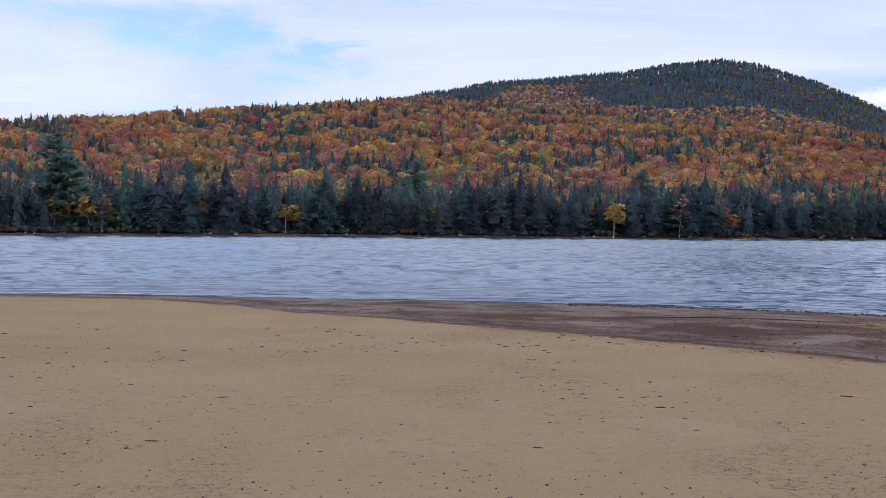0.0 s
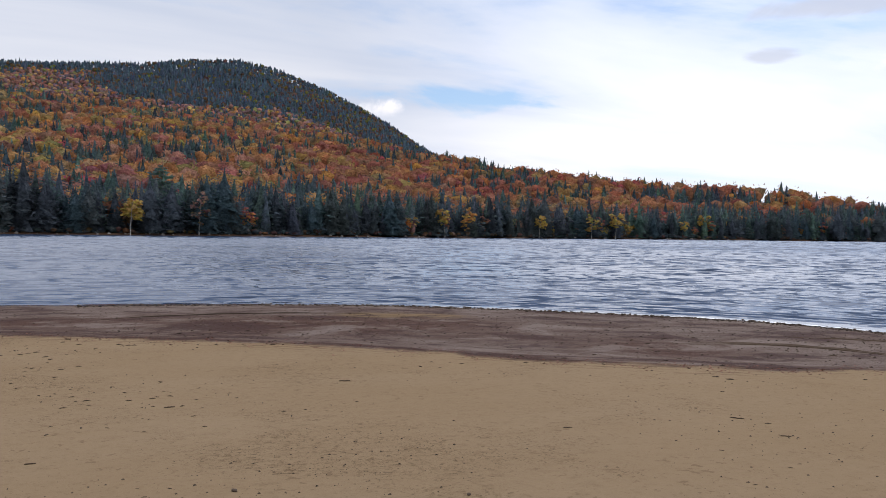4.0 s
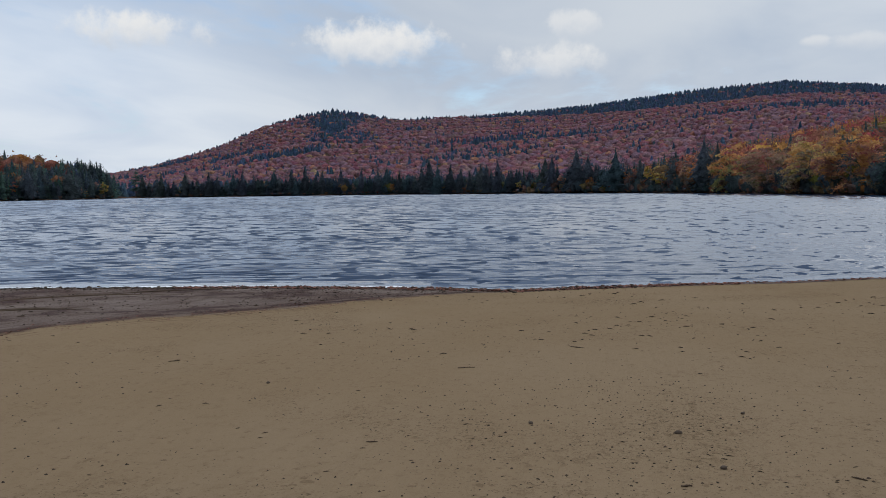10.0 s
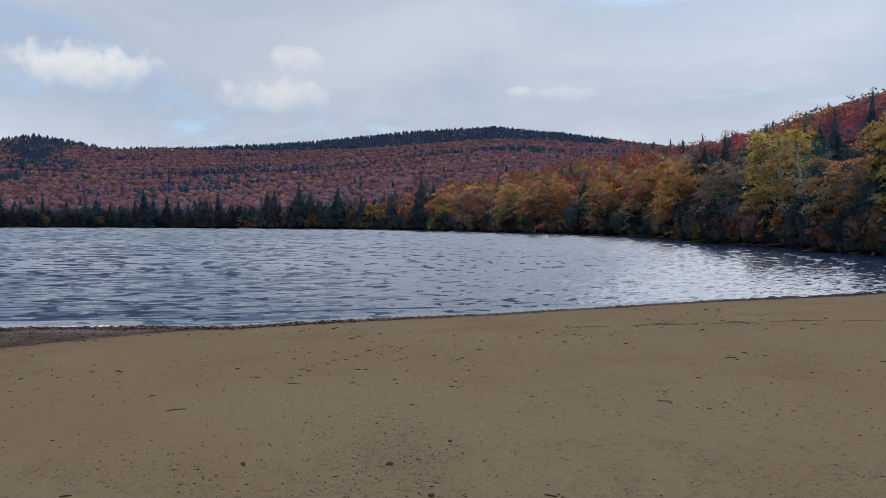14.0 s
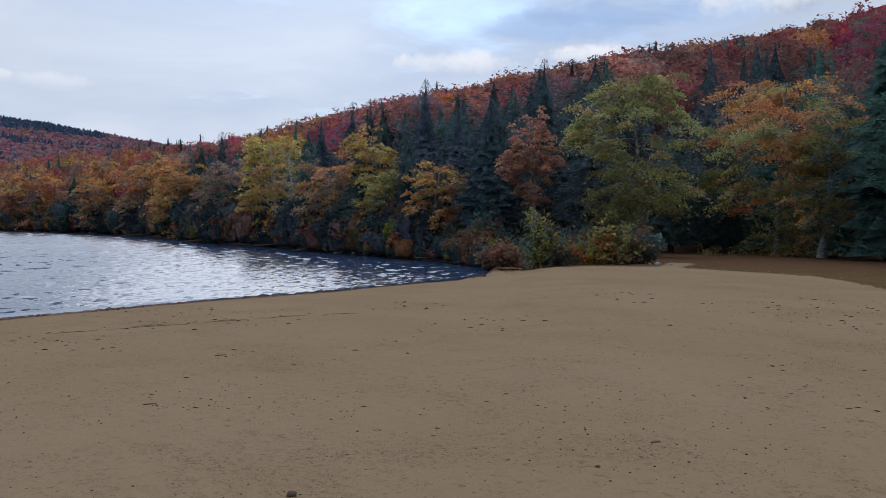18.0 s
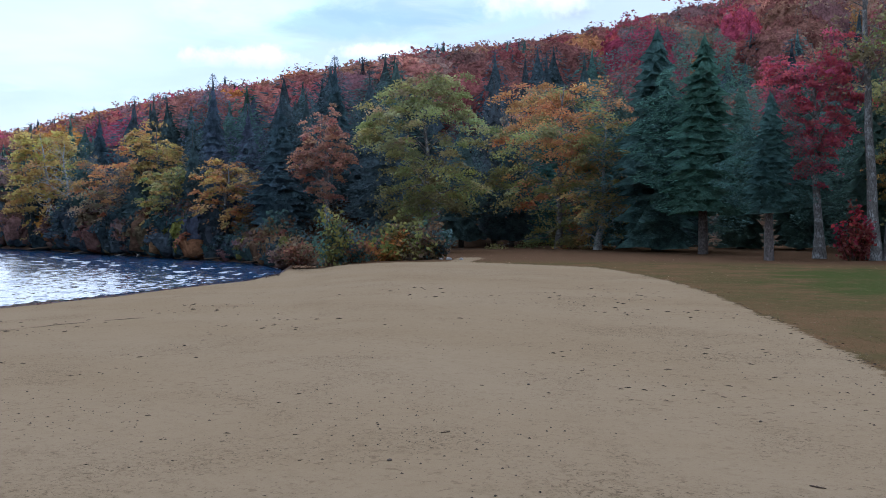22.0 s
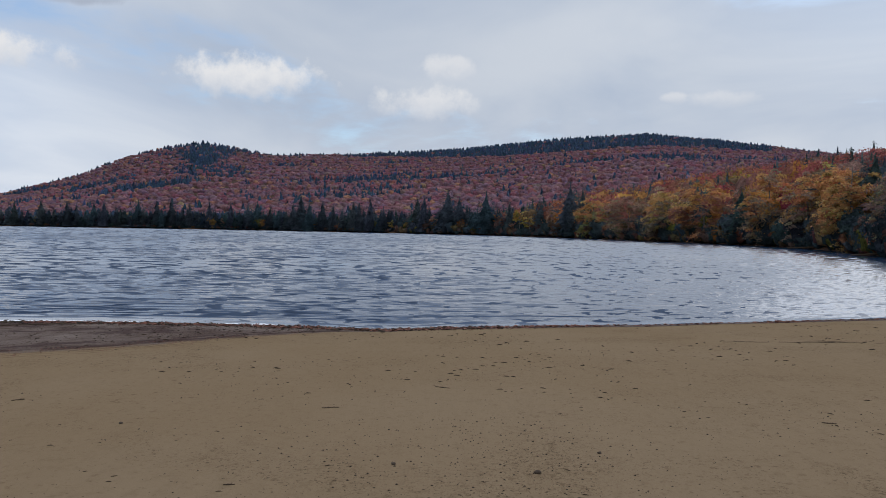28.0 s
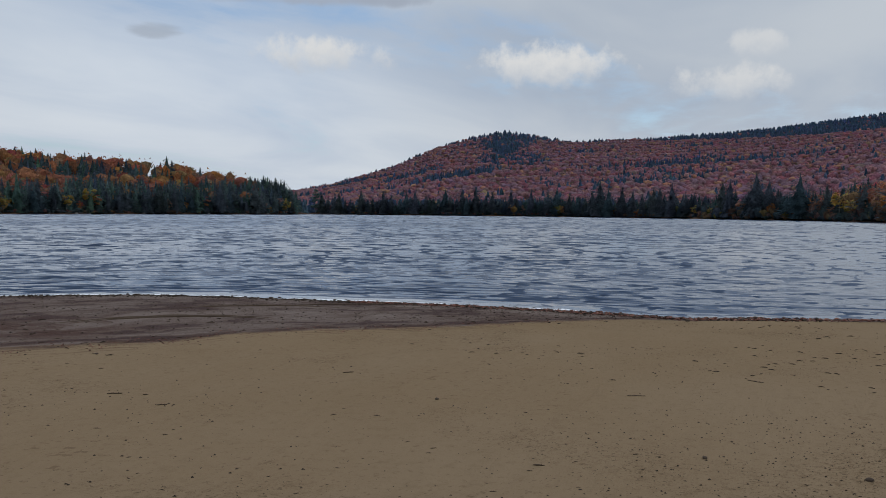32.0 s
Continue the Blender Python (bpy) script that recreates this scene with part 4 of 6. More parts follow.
def plant(name, wood, crown, bark, leaf, place, label, category, group="", turn=0.0, trunk_name="trunk", crown_name="crown"):
    root = new(name)
    root.matrix_world = Matrix.Translation(place) @ pose(0, 0, 0, 0, 0, turn)
    part(trunk_name, wood.mesh(trunk_name, bark, True), root)
    part(crown_name, crown.mesh(crown_name, leaf), root)
    return tagged(root, label, category, group)


# trees of the near wood and the lawn: heading, distance, top, lowest leaves, width, tints, leaf share, bark, lean, label
BROADLEAVES = (
    (127.2, 62, 7.3, 1.4, 4.6, "gold", "orange", 3600, 0.24, BARK_GREY, 0.10, "orange and gold maple leaning over the lake shore"),
    (123.3, 75, 11.0, 4.6, 4.4, "gold", "yellow", 2600, 0.28, BARK_GREY, 0.0, "golden yellow maple among dark spruces"),
    (124.1, 70, 6.9, 2.2, 4.4, "lime", "yellow", 2600, 0.26, BARK_GREY, 0.0, "yellow-green young maple on the wooded bank"),
    (120.7, 69, 8.2, 0.8, 5.4, "orange", "brown", 2600, 0.26, BARK_GREY, -0.12, "thinning orange-brown maple on the shore"),
    (117.4, 80, 10.6, 1.2, 6.4, "yellow", "gold", 3000, 0.30, BARK_BIRCH, 0.22, "yellow birch with pale bare limbs leaning out"),
    (118.4, 89, 10.6, 1.6, 7.5, "yellow", "gold", 130, 0.30, BARK_BIRCH, 0.14, "nearly bare birch with pale forked limbs over the water"),
    (114.0, 95, 9.2, 0.5, 6.0, "mauve", "brown", 2200, 0.30, BARK_GREY, -0.1, "half-bare purplish maple on the shore"),
    (111.3, 110, 10.8, 0.4, 7.6, "orange", "gold", 2600, 0.36, BARK_GREY, 0.05, "bright orange maple at the water's edge"),
    (109.0, 126, 10.4, 0.4, 8.0, "orange", "brown", 2400, 0.38, BARK_GREY, 0.0, "tawny orange maple with brown lower boughs"),
    (106.9, 140, 11.5, 0.3, 8.5, "orange", "brown", 2200, 0.42, BARK_GREY, 0.0, "orange maple at the water's edge"),
    (103.2, 166, 11.5, 0.3, 11, "orange", "rust", 2400, 0.48, BARK_GREY, 0.0, "broad golden-orange maple on the lake shore"),
    (100.8, 187, 11.0, 0.3, 10.5, "gold", "brown", 2200, 0.50, BARK_GREY, 0.0, "golden-brown broad tree on the lake shore"),
    (98.6, 215, 11.5, 0.3, 11, "rust", "brown", 1800, 0.55, BARK_GREY, 0.0, "tawny gold tree on the lake shore"),
    (96.4, 262, 12.0, 0.3, 12, "orange", "lime", 1800, 0.62, BARK_GREY, 0.0, "orange tree on the lake shore"),
    (133.5, 52, 9.2, 3.9, 3.3, "salmon", "rust", 3600, 0.20, BARK_GREY, 0.0, "slender rust-red maple before dark spruces"),
    (139.8, 54, 11.3, 2.4, 7.9, "lime", "olive", 7600, 0.25, BARK_GREY, 0.0, "broad yellow-green maple above shrubs"),
    (148.2, 64, 13.2, 2.0, 10.4, "orange", "lime", 9500, 0.27, BARK_GREY, 0.0, "rounded orange maple with olive lower boughs"),
    (150.6, 61, 10.0, 1.2, 5.6, "lime", "gold", 3000, 0.25, BARK_BIRCH, -0.10, "olive-gold birch with a leaning white trunk"),
    (163.6, 47.5, 12.0, 5.6, 4.4, "crimson", "crimson", 5200, 0.22, BARK_GREY, 0.02, "crimson red maple with a bare grey trunk"),
    (173.6, 48.5, 17.5, 4.2, 13.5, "tawny", "olive", 9500, 0.295, BARK_GREY, 0.01, "tall maple with tawny thinning leaves and lichened trunk"),
    (169.6, 55, 8.5, 3.0, 5.2, "lime", "gold", 2600, 0.25, BARK_GREY, 0.0, "small yellow-green maple under taller trees"),
    (179.0, 54, 15.0, 3.0, 9.0, "tawny", "olive", 4600, 0.28, BARK_GREY, 0.0, "russet-brown maple at the edge of the lawn"),
    (146.2, 82, 14.5, 4.0, 7.5, "brown", "salmon", 2600, 0.34, BARK_GREY, 0.0, "pale brown half-bare tree at the wood's edge"),
)


def ashore(h, r, *sizes):
    """A tree's distance, moved back to the bank if it would stand in the lake, with its sizes to match."""
    least = float(np.interp(h, FAR_H, FAR_R)) + 2.5 if h < 131 else r
    k = max(1.0, least / r)
    return (r * k, *(EYE_Z + (s - EYE_Z) * k for s in sizes), k)


for h, r, top, low, wide, t1, t2, n, size, bark, lean, label in BROADLEAVES:
    r, top, low, k = ashore(h, r, top, low)
    wide, size = wide * k, size * k
    # greyed slightly: the veil over the near wood goes into the leaf tints
    first, below = ([0.90 * c + 0.024 for c in TINTS[t]] for t in (t1, t2))
    place = at(h, r)
    rng = np.random.default_rng(int(h * 10))
    wood, crown = broadleaf_geometry(rng, top - place.z, wide, max(low - place.z, 0.5), first, below, int(1.25 * n), 0.9 * size, lean, 0.012 * (top - place.z) + 0.10, 27)
    plant("maple_tree" if bark is not BARK_BIRCH else "birch_tree", wood, crown, bark, LEAF, place - Vector((0, 0, 0.05)), label, "tree", "trees along the near shore and lawn")

CONIFERS = (
    (126.5, 75, 14.9, 1.0, 5.4, "spruce", "spruce"), (134.0, 70, 15.7, 1.0, 5.6, "spruce", "spruce"), (136.2, 67, 14.2, 1.0, 5.4, "spruce", "spruce"),
    (138.8, 80, 16.0, 2.0, 4.4, "spruce", "spruce"), (123.0, 90, 15.3, 1.0, 5.0, "spruce", "spruce"), (121.9, 86, 14.4, 1.0, 5.0, "spruce", "spruce"), (119.9, 95, 13.9, 1.0, 5.4, "blue", "spruce"),
    (130.6, 60, 11.2, 0.6, 6.4, "spruce", "spruce"), (128.6, 66, 11.4, 0.6, 5.4, "spruce", "spruce"), (132.2, 62, 12.0, 0.6, 5.4, "spruce", "spruce"), (125.3, 68, 9.5, 0.5, 4.6, "spruce", "spruce"),
    (122.2, 74, 9.0, 0.6, 4.6, "spruce", "spruce"), (118.9, 82, 9.5, 0.6, 4.6, "blue", "spruce"), (113.8, 130, 15.6, 1.0, 6.0, "spruce", "spruce"), (116.2, 112, 13.6, 1.0, 5.4, "spruce", "spruce"),
    (105.3, 152, 10.2, 0.8, 7.0, "spruce", "spruce"), (144.1, 72, 14.7, 1.5, 5.4, "spruce", "spruce"), (142.0, 66, 11.0, 0.8, 6.0, "spruce", "spruce"), (145.2, 70, 11.5, 0.8, 6.4, "spruce", "spruce"),
    (137.2, 60, 10.6, 0.8, 5.6, "spruce", "spruce"), (154.2, 58, 15.6, 2.2, 9.2, "hemlock", "hemlock"), (157.0, 52.5, 13.7, 2.6, 8.6, "hemlock", "hemlock"), (160.8, 44, 8.8, 2.6, 4.4, "hemlock", "hemlock"),
    (152.0, 66, 13.0, 2.4, 6.0, "hemlock", "hemlock"), (167.8, 62, 13.0, 3.0, 6.4, "hemlock", "hemlock"), (166.4, 57, 12.0, 3.4, 5.5, "hemlock", "hemlock"), (175.0, 60, 16.0, 3.4, 8.0, "hemlock", "hemlock"),
    (177.6, 68, 15.0, 2.2, 8.0, "hemlock", "hemlock"), (162.6, 64, 12.5, 2.5, 6.5, "hemlock", "hemlock"), (171.4, 70, 14.0, 2.0, 7.5, "hemlock", "hemlock"), (159.2, 66, 13.0, 2.0, 6.0, "hemlock", "hemlock"),
    (147.4, 76, 12.5, 1.6, 7.0, "hemlock", "hemlock"), (164.8, 72, 13.0, 1.6, 7.0, "hemlock", "hemlock"), (182.0, 62, 14.5, 2.0, 8.0, "hemlock", "hemlock"), (169.4, 78, 14.0, 1.2, 8.0, "hemlock", "hemlock"),
    (156.0, 74, 12.0, 1.2, 8.0, "hemlock", "hemlock"), (151.0, 78, 12.0, 1.0, 8.0, "hemlock", "hemlock"), (174.0, 80, 13.0, 1.0, 8.5, "hemlock", "hemlock"), (179.4, 78, 13.0, 1.0, 8.5, "hemlock", "hemlock"))
for h, r, top, low, wide, tint, kind in CONIFERS:
    r, top, low, k = ashore(h, r, top, low)
    wide *= k
    place = at(h, r)
    rng = np.random.default_rng(int(h * 10) + 5000)
    tall = top - place.z
    if kind == "spruce":
        wood, crown = Pile(), Pile()
        wood.put(*tube(np.array([[0, 0, 0], [0.05, 0, 0.5 * tall], [0, 0.05, 0.985 * tall]]), [0.010 * tall + 0.12, 0.006 * tall + 0.06, 0.015], 8))
        V, F, M = fir(rng, 20, 13, 7500, 0.58, 1.0, 1.25)
        crown.put(V * [1.35 * wide, 1.35 * wide, tall - 0.5] + [0, 0, 0.5], F, 1.22 * jitter(TINTS[tint], rng, 1, 0.10), M)
    else:
        wood, crown = Pile(), Pile()
        wood.put(*tube(np.array([[0, 0, 0], [0.06, 0, 0.5 * tall], [0, 0.06, 0.985 * tall]]), [0.012 * tall + 0.14, 0.007 * tall + 0.06, 0.015], 9))
        V, F, M = fir(rng, 24, 12, 19000 if r < 60 else 6000, 0.52 if r < 60 else 0.62, 1.25, 0.62)
        foot = (max(low - place.z, 0.3) + 0.3) if r < 57 else 0.1
        crown.put(V * [1.22 * wide, 1.22 * wide, tall - foot] + [0, 0, foot], F, jitter(TINTS[tint], rng, 1, 0.10), M)
    plant(kind + "_tree", wood, crown, BARK_DARK, SPRUCE_NEEDLE, place - Vector((0, 0, 0.05)),
          "dark green spruce with drooping boughs in the near wood" if kind == "spruce" else "blue-green hemlock with a bare lower trunk by the lawn", "tree", "conifers of the near wood")

# the tall, nearly bare pair of trunks beside the red maple
place = at(166.5, 46)
rng = np.random.default_rng(77)
wood, crown = broadleaf_geometry(rng, 17.5, 6.0, 8.5, TINTS["mauve"], TINTS["brown"], 900, 0.24, -0.03, 0.27, 14)
other, _ = broadleaf_geometry(rng, 15.0, 5.0, 8.0, TINTS["mauve"], None, 10, 0.2, 0.03, 0.21, 10)
wood.put(np.concatenate(other.V) + [0.52, 0.36, 0], np.concatenate(other.F))
plant("maple_tree", wood, crown, BARK_GREY, LEAF, place - Vector((0, 0, 0.05)), "tall twin-trunked maple, almost bare, with lichened bark", "tree", turn=160)


def shrub_geometry(rng, height, wide, tint, second, leaves, size=0.13):
    wood, crown = Pile(), Pile()
    tips = []
    for k in range(16):
        az, reach = rng.random() * 6.3, 0.5 * wide * math.sqrt(rng.random())
        tip = np.array([reach * math.cos(az), reach * math.sin(az), height * (1 - 0.55 * (2 * reach / wide) ** 2) * (0.7 + 0.35 * rng.random())])
        root = np.array([tip[0] * 0.3, tip[1] * 0.3, 0])
        pts = np.stack([root, 0.5 * (root + tip) + rng.normal(size=3) * 0.06, tip])
        V, F = tube(pts, [0.025, 0.018, 0.006], 4)
        wood.put(V, F)
        tips += [tip, 0.75 * tip + 0.25 * root, 0.5 * (tip + root), 0.3 * tip + 0.7 * root]
    tips = np.array(tips)
    pick = rng.integers(0, len(tips), leaves)
    c = tips[pick] + rng.normal(size=(leaves, 3)) * [0.09 * wide, 0.09 * wide, 0.08 * height]
    c[:, 2] = np.maximum(c[:, 2], 0.04)
    V, F = leaf_quads(c, size, rng, 0.2)
    tone = 0.75 * np.where(rng.random((len(tips), 1)) < 0.5, jitter(tint, rng, len(tips)), jitter(second, rng, len(tips)))
    crown.put(V, F, np.repeat(tone[pick], 4, axis=0))
    return wood, crown


SHRUBS = ((133.6, 42.5, 2.8, 2.0, "lime", "pine", 1500, "bright green leafy shrub at the edge of the wood"), (131.7, 45.5, 1.4, 2.2, "rust", "brown", 1000, "low russet shrub beside the cove"),
          (135.2, 43.5, 1.7, 2.2, "pine", "rust", 1100, "dull red and green shrub at the edge of the wood"), (137.2, 43, 1.6, 2.2, "orange", "lime", 1200, "orange and green low shrub by the sand"),
          (138.7, 43, 2.0, 2.6, "brown", "lime", 1400, "brown and olive shrub with bare twigs by the sand"), (139.9, 43.5, 1.9, 2.2, "pine", "brown", 1300, "olive and brown shrub by the sand"),
          (165.4, 45.2, 2.6, 1.5, "crimson", "red", 1300, "scarlet bush at the foot of a tall maple"), (136.0, 46, 2.0, 2.4, "brown", "pine", 1100, "brown and green shrub under spruces"),
          (129.2, 53, 1.4, 2.6, "brown", "mauve", 900, "low brown shrub over the shore bank"), (126.4, 61, 1.5, 3.0, "brown", "rust", 900, "brown shore shrub under maples"),
          (123.0, 70, 1.6, 3.4, "rust", "brown", 900, "russet shore shrub under maples"), (119.0, 80, 1.6, 3.6, "rust", "orange", 900, "orange-brown shrub hanging over the water"),
          (130.2, 52, 1.5, 2.6, "rust", "brown", 1000, "low russet shrub at the end of the cove"), (128.2, 57, 1.7, 2.8, "brown", "pine", 1000, "brown and olive shrub on the cove bank"),
          (131.0, 48.5, 1.1, 2.0, "brown", "mauve", 900, "small brown shrub at the end of the cove"), (130.8, 55, 2.4, 3.0, "pine", "brown", 1200, "dark green shrub under spruces by the cove"),
          (116.0, 97, 1.8, 4.5, "mauve", "brown", 900, "purplish shrub hanging over the water"))
for h, r, tall, wide, t1, t2, n, label in SHRUBS:
    r = ashore(h, r)[0]
    rng = np.random.default_rng(int(h * 10) + 900)
    wood, crown = shrub_geometry(rng, tall, wide, TINTS[t1], TINTS[t2], n, 0.13 if r < 50 else 0.17)
    plant("shrub", wood, crown, TWIG, LEAF, at(h, r) - Vector((0, 0, 0.03)), label, "shrub", "shrubs at the wood's edge", 0, "stem", "foliage")

# ---- trees of the far shores: a few grown once, then copied along the bank ----
FAR_RNG = np.random.default_rng(21)
far_kinds = {}
for name, tint, count in (("spruce_tree", "spruce", 7), ("pine_tree", "pine", 2)):
    far_kinds[name] = []
    for k in range(count):
        if name == "spruce_tree":
            wood, crown = Pile(), Pile()
            wood.put(*tube(np.array([[0, 0, 0], [0.1, 0, 8], [0, 0.1, 19]]), [0.3, 0.2, 0.03], 6))
            V, F, M = fir(FAR_RNG, 11, 11, 1000, 0.66, 1.0, 1.3 if k % 2 else 0.0)
            crown.put(V * [14.5, 14.5, 19.8], F, (0.85, 1.0, 1.1, 1.0, 0.8, 1.08, 0.9)[k] * jitter(TINTS["blue" if k == 2 else "pine" if k == 3 else tint], FAR_RNG, 1, 0.05), M)
            far_kinds[name].append(plant(name, wood, crown, BARK_DARK, FAR_NEEDLE, Vector((0, 0, -60)), "dark spruce standing in the row along the far shore", "tree", "trees along the far shore"))
            continue
        wood, crown = conifer_geometry(FAR_RNG, 20.0, 10.5, 5.0, TINTS[tint], 0.32, 15, 0.05, 0.55, 0.16, 0.25)
        far_kinds[name].append(plant(name, wood, crown, BARK_DARK, NEEDLE, Vector((0, 0, -60)), "tall tiered white pine on the far shore", "tree", "trees along the far shore"))
for t1, t2, sparse, bark in (("gold", "yellow", 0.2, BARK_BIRCH), ("orange", "gold", 0.1, BARK_GREY), ("red", "orange", 0.1, BARK_GREY), ("mauve", "brown", 0.6, BARK_BIRCH), ("lime", "gold", 0.2, BARK_BIRCH), ("salmon", "rust", 0.2, BARK_GREY)):
    wood, crown = broadleaf_geometry(FAR_RNG, 14.0, 6.5, 4.5, TINTS[t1], TINTS[t2], 620, 0.85, 0.03, 0.15, 9, sparse)
    words = {"gold": "golden birch with a pale trunk on the far shore", "orange": "orange maple on the far shore", "red": "red maple on the far shore", "mauve": "bare grey birch on the far shore",
             "lime": "yellow-green birch on the far shore", "salmon": "pale orange maple on the far shore"}[t1]
    far_kinds[t1] = [plant("maple_tree" if bark is BARK_GREY else "birch_tree", wood, crown, bark, LEAF, Vector((0, 0, -60)), words, "tree", "trees along the far shore")]
used = set()


def set_tree(kind, h, r, scale, wide=1.0):
    options = far_kinds[kind]
    model = options[int(FAR_RNG.integers(0, len(options)))]
    m = Matrix.Translation(at(h, r) - Vector((0, 0, 0.1))) @ pose(0, 0, 0, 0, 0, float(FAR_RNG.uniform(0, 360))) @ Matrix.Diagonal((scale * wide, scale * wide, scale, 1))
    if model.name not in used:
        used.add(model.name)
        model.matrix_basis = m
        return model
    twin = copy_thing(model, Matrix())
    twin.matrix_basis = m
    return twin


def far_shore(h):
    return float(np.interp(h, FAR_H, FAR_R))


h = -30.0
while h < 96:
    r = far_shore(h)
    gap = 3.6 if r < 450 else 5.0
    hh, rr = h + FAR_RNG.uniform(-0.3, 0.3), r + 4.0 + FAR_RNG.uniform(0, 7)
    if not 58.6 < hh < 59.6:
        tall = FAR_RNG.uniform(0.45, 1.0) + 0.35 * FAR_RNG.random() ** 3 * (0.98 if h < 40 else (0.82 if h < 60 else 0.68))
        kind = "spruce_tree"
        if FAR_RNG.random() < (0.20 if h < 28 else 0.36 if h < 58 else 0.08 if h < 80 else 0.4):
            kind = str(FAR_RNG.choice(["gold", "orange", "lime", "mauve", "salmon", "red"]))
            tall *= 0.78
        set_tree(kind, hh, rr, tall, 1.15)
    h += math.degrees(gap / r) * (1.0 if r < 450 else 1.15)
# landmark pines and bright trees of the far shore
for kind, h, r, scale in (("pine_tree", -23.3, 292, 1.75), ("pine_tree", -1.8, 325, 1.35), ("pine_tree", 12.6, 330, 1.25), ("pine_tree", -7.8, 290, 0.95), ("pine_tree", 52.2, 590, 1.0),
                          ("gold", -21.6, 284, 0.85), ("mauve", -20.9, 284, 0.8), ("red", -15.4, 287, 0.85), ("gold", -10.0, 287, 0.75), ("gold", 10.8, 294, 0.95), ("mauve", 14.8, 300, 1.0),
                          ("gold", 30.2, 368, 0.95), ("orange", 31.6, 378, 0.9), ("gold", 36.2, 412, 0.85), ("lime", 39.5, 440, 0.95), ("gold", 41.0, 460, 1.05), ("gold", 46.3, 520, 1.05), ("lime", 58.0, 632, 0.8),
                          ("pine_tree", 59.8, 735, 1.05)):
    set_tree(kind, h, r, scale)

# ---- the wooded hills: too many trees to count ----


def lobed_crown(rng, pieces, lobes, leaf=0.045, round_off=1, cut=0.0):
    """A cheap broad-leaved crown: an uneven body of several lobes with leaf patches standing out of it."""
    lobe_at = rng.normal(size=(lobes, 3)) * [0.20, 0.20, 0.09] + [0, 0, 0.60]
    lobe_r = 0.17 + 0.12 * rng.random(lobes)
    lobe_at[0], lobe_r[0] = (0, 0, 0.58), 0.32
    bm = bmesh.new()
    bmesh.ops.create_icosphere(bm, subdivisions=round_off, radius=1.0)
    D = np.array([v.co for v in bm.verts])
    F = np.array([[v.index for v in f.verts] for f in bm.faces])
    bm.free()
    far = np.full(len(D), 0.1)
    for p, r in zip(lobe_at - [0, 0, 0.5], lobe_r):
        b = D @ p
        q = b * b - p @ p + r * r
        far = np.maximum(far, np.where(q > 0, b + np.sqrt(np.maximum(q, 0)), 0))
    near = [np.where(D @ v > (0.78 if round_off > 1 else 0.5))[0] for v in D]
    far = np.array([far[k].mean() for k in near]) * 0.97
    B = D * (far * (0.84 + 0.2 * rng.random(len(D))))[:, None] + [0, 0, 0.5]
    B[:, 2] = np.where(B[:, 2] < 0.45, 0.45 - 1.9 * (0.45 - B[:, 2]), B[:, 2])
    F = F[B[F].mean(1)[:, 2] > cut] if cut else F
    M = D + [0, 0, 0.3] + 0.18 * unit(len(D), rng)
    M /= np.linalg.norm(M, axis=1)[:, None]
    which = rng.integers(0, lobes, pieces)
    d = unit(pieces, rng)
    d[:, 2] = np.abs(d[:, 2]) * 0.9 + 0.05
    c = lobe_at[which] + d * lobe_r[which][:, None] - [0, 0, 0.5]
    c /= np.linalg.norm(c, axis=1)[:, None] + 1e-9
    skin = np.linalg.norm(B - [0, 0, 0.5], axis=1)[np.argmax(c @ D.T, axis=1)]
    c = c * (skin * rng.uniform(0.86, 1.05, pieces))[:, None] + [0, 0, 0.5]
    a = np.cross(d + 0.6 * unit(pieces, rng), unit(pieces, rng))
    a /= np.linalg.norm(a, axis=1)[:, None] + 1e-9
    b = np.cross(d, a) + 0.4 * d
    s = (leaf * (0.6 + 0.8 * rng.random(pieces)))[:, None]
    V = np.stack([c - a * s - b * s * 0.5, c + a * s - b * s * 0.5, c + b * s], 1).reshape(-1, 3)
    out = d + 0.3 * unit(pieces, rng) + [0, 0, 0.2]
    out = np.repeat(out / np.linalg.norm(out, axis=1)[:, None], 3, axis=0)
    V, G, N_all = np.concatenate([B, V]), np.concatenate([F, len(B) + np.arange(pieces * 3).reshape(-1, 3)]), np.concatenate([M, out])
    V[:, 2] = np.clip(V[:, 2], 0.05, 1.02)
    return V, outward(V, G, N_all), N_all


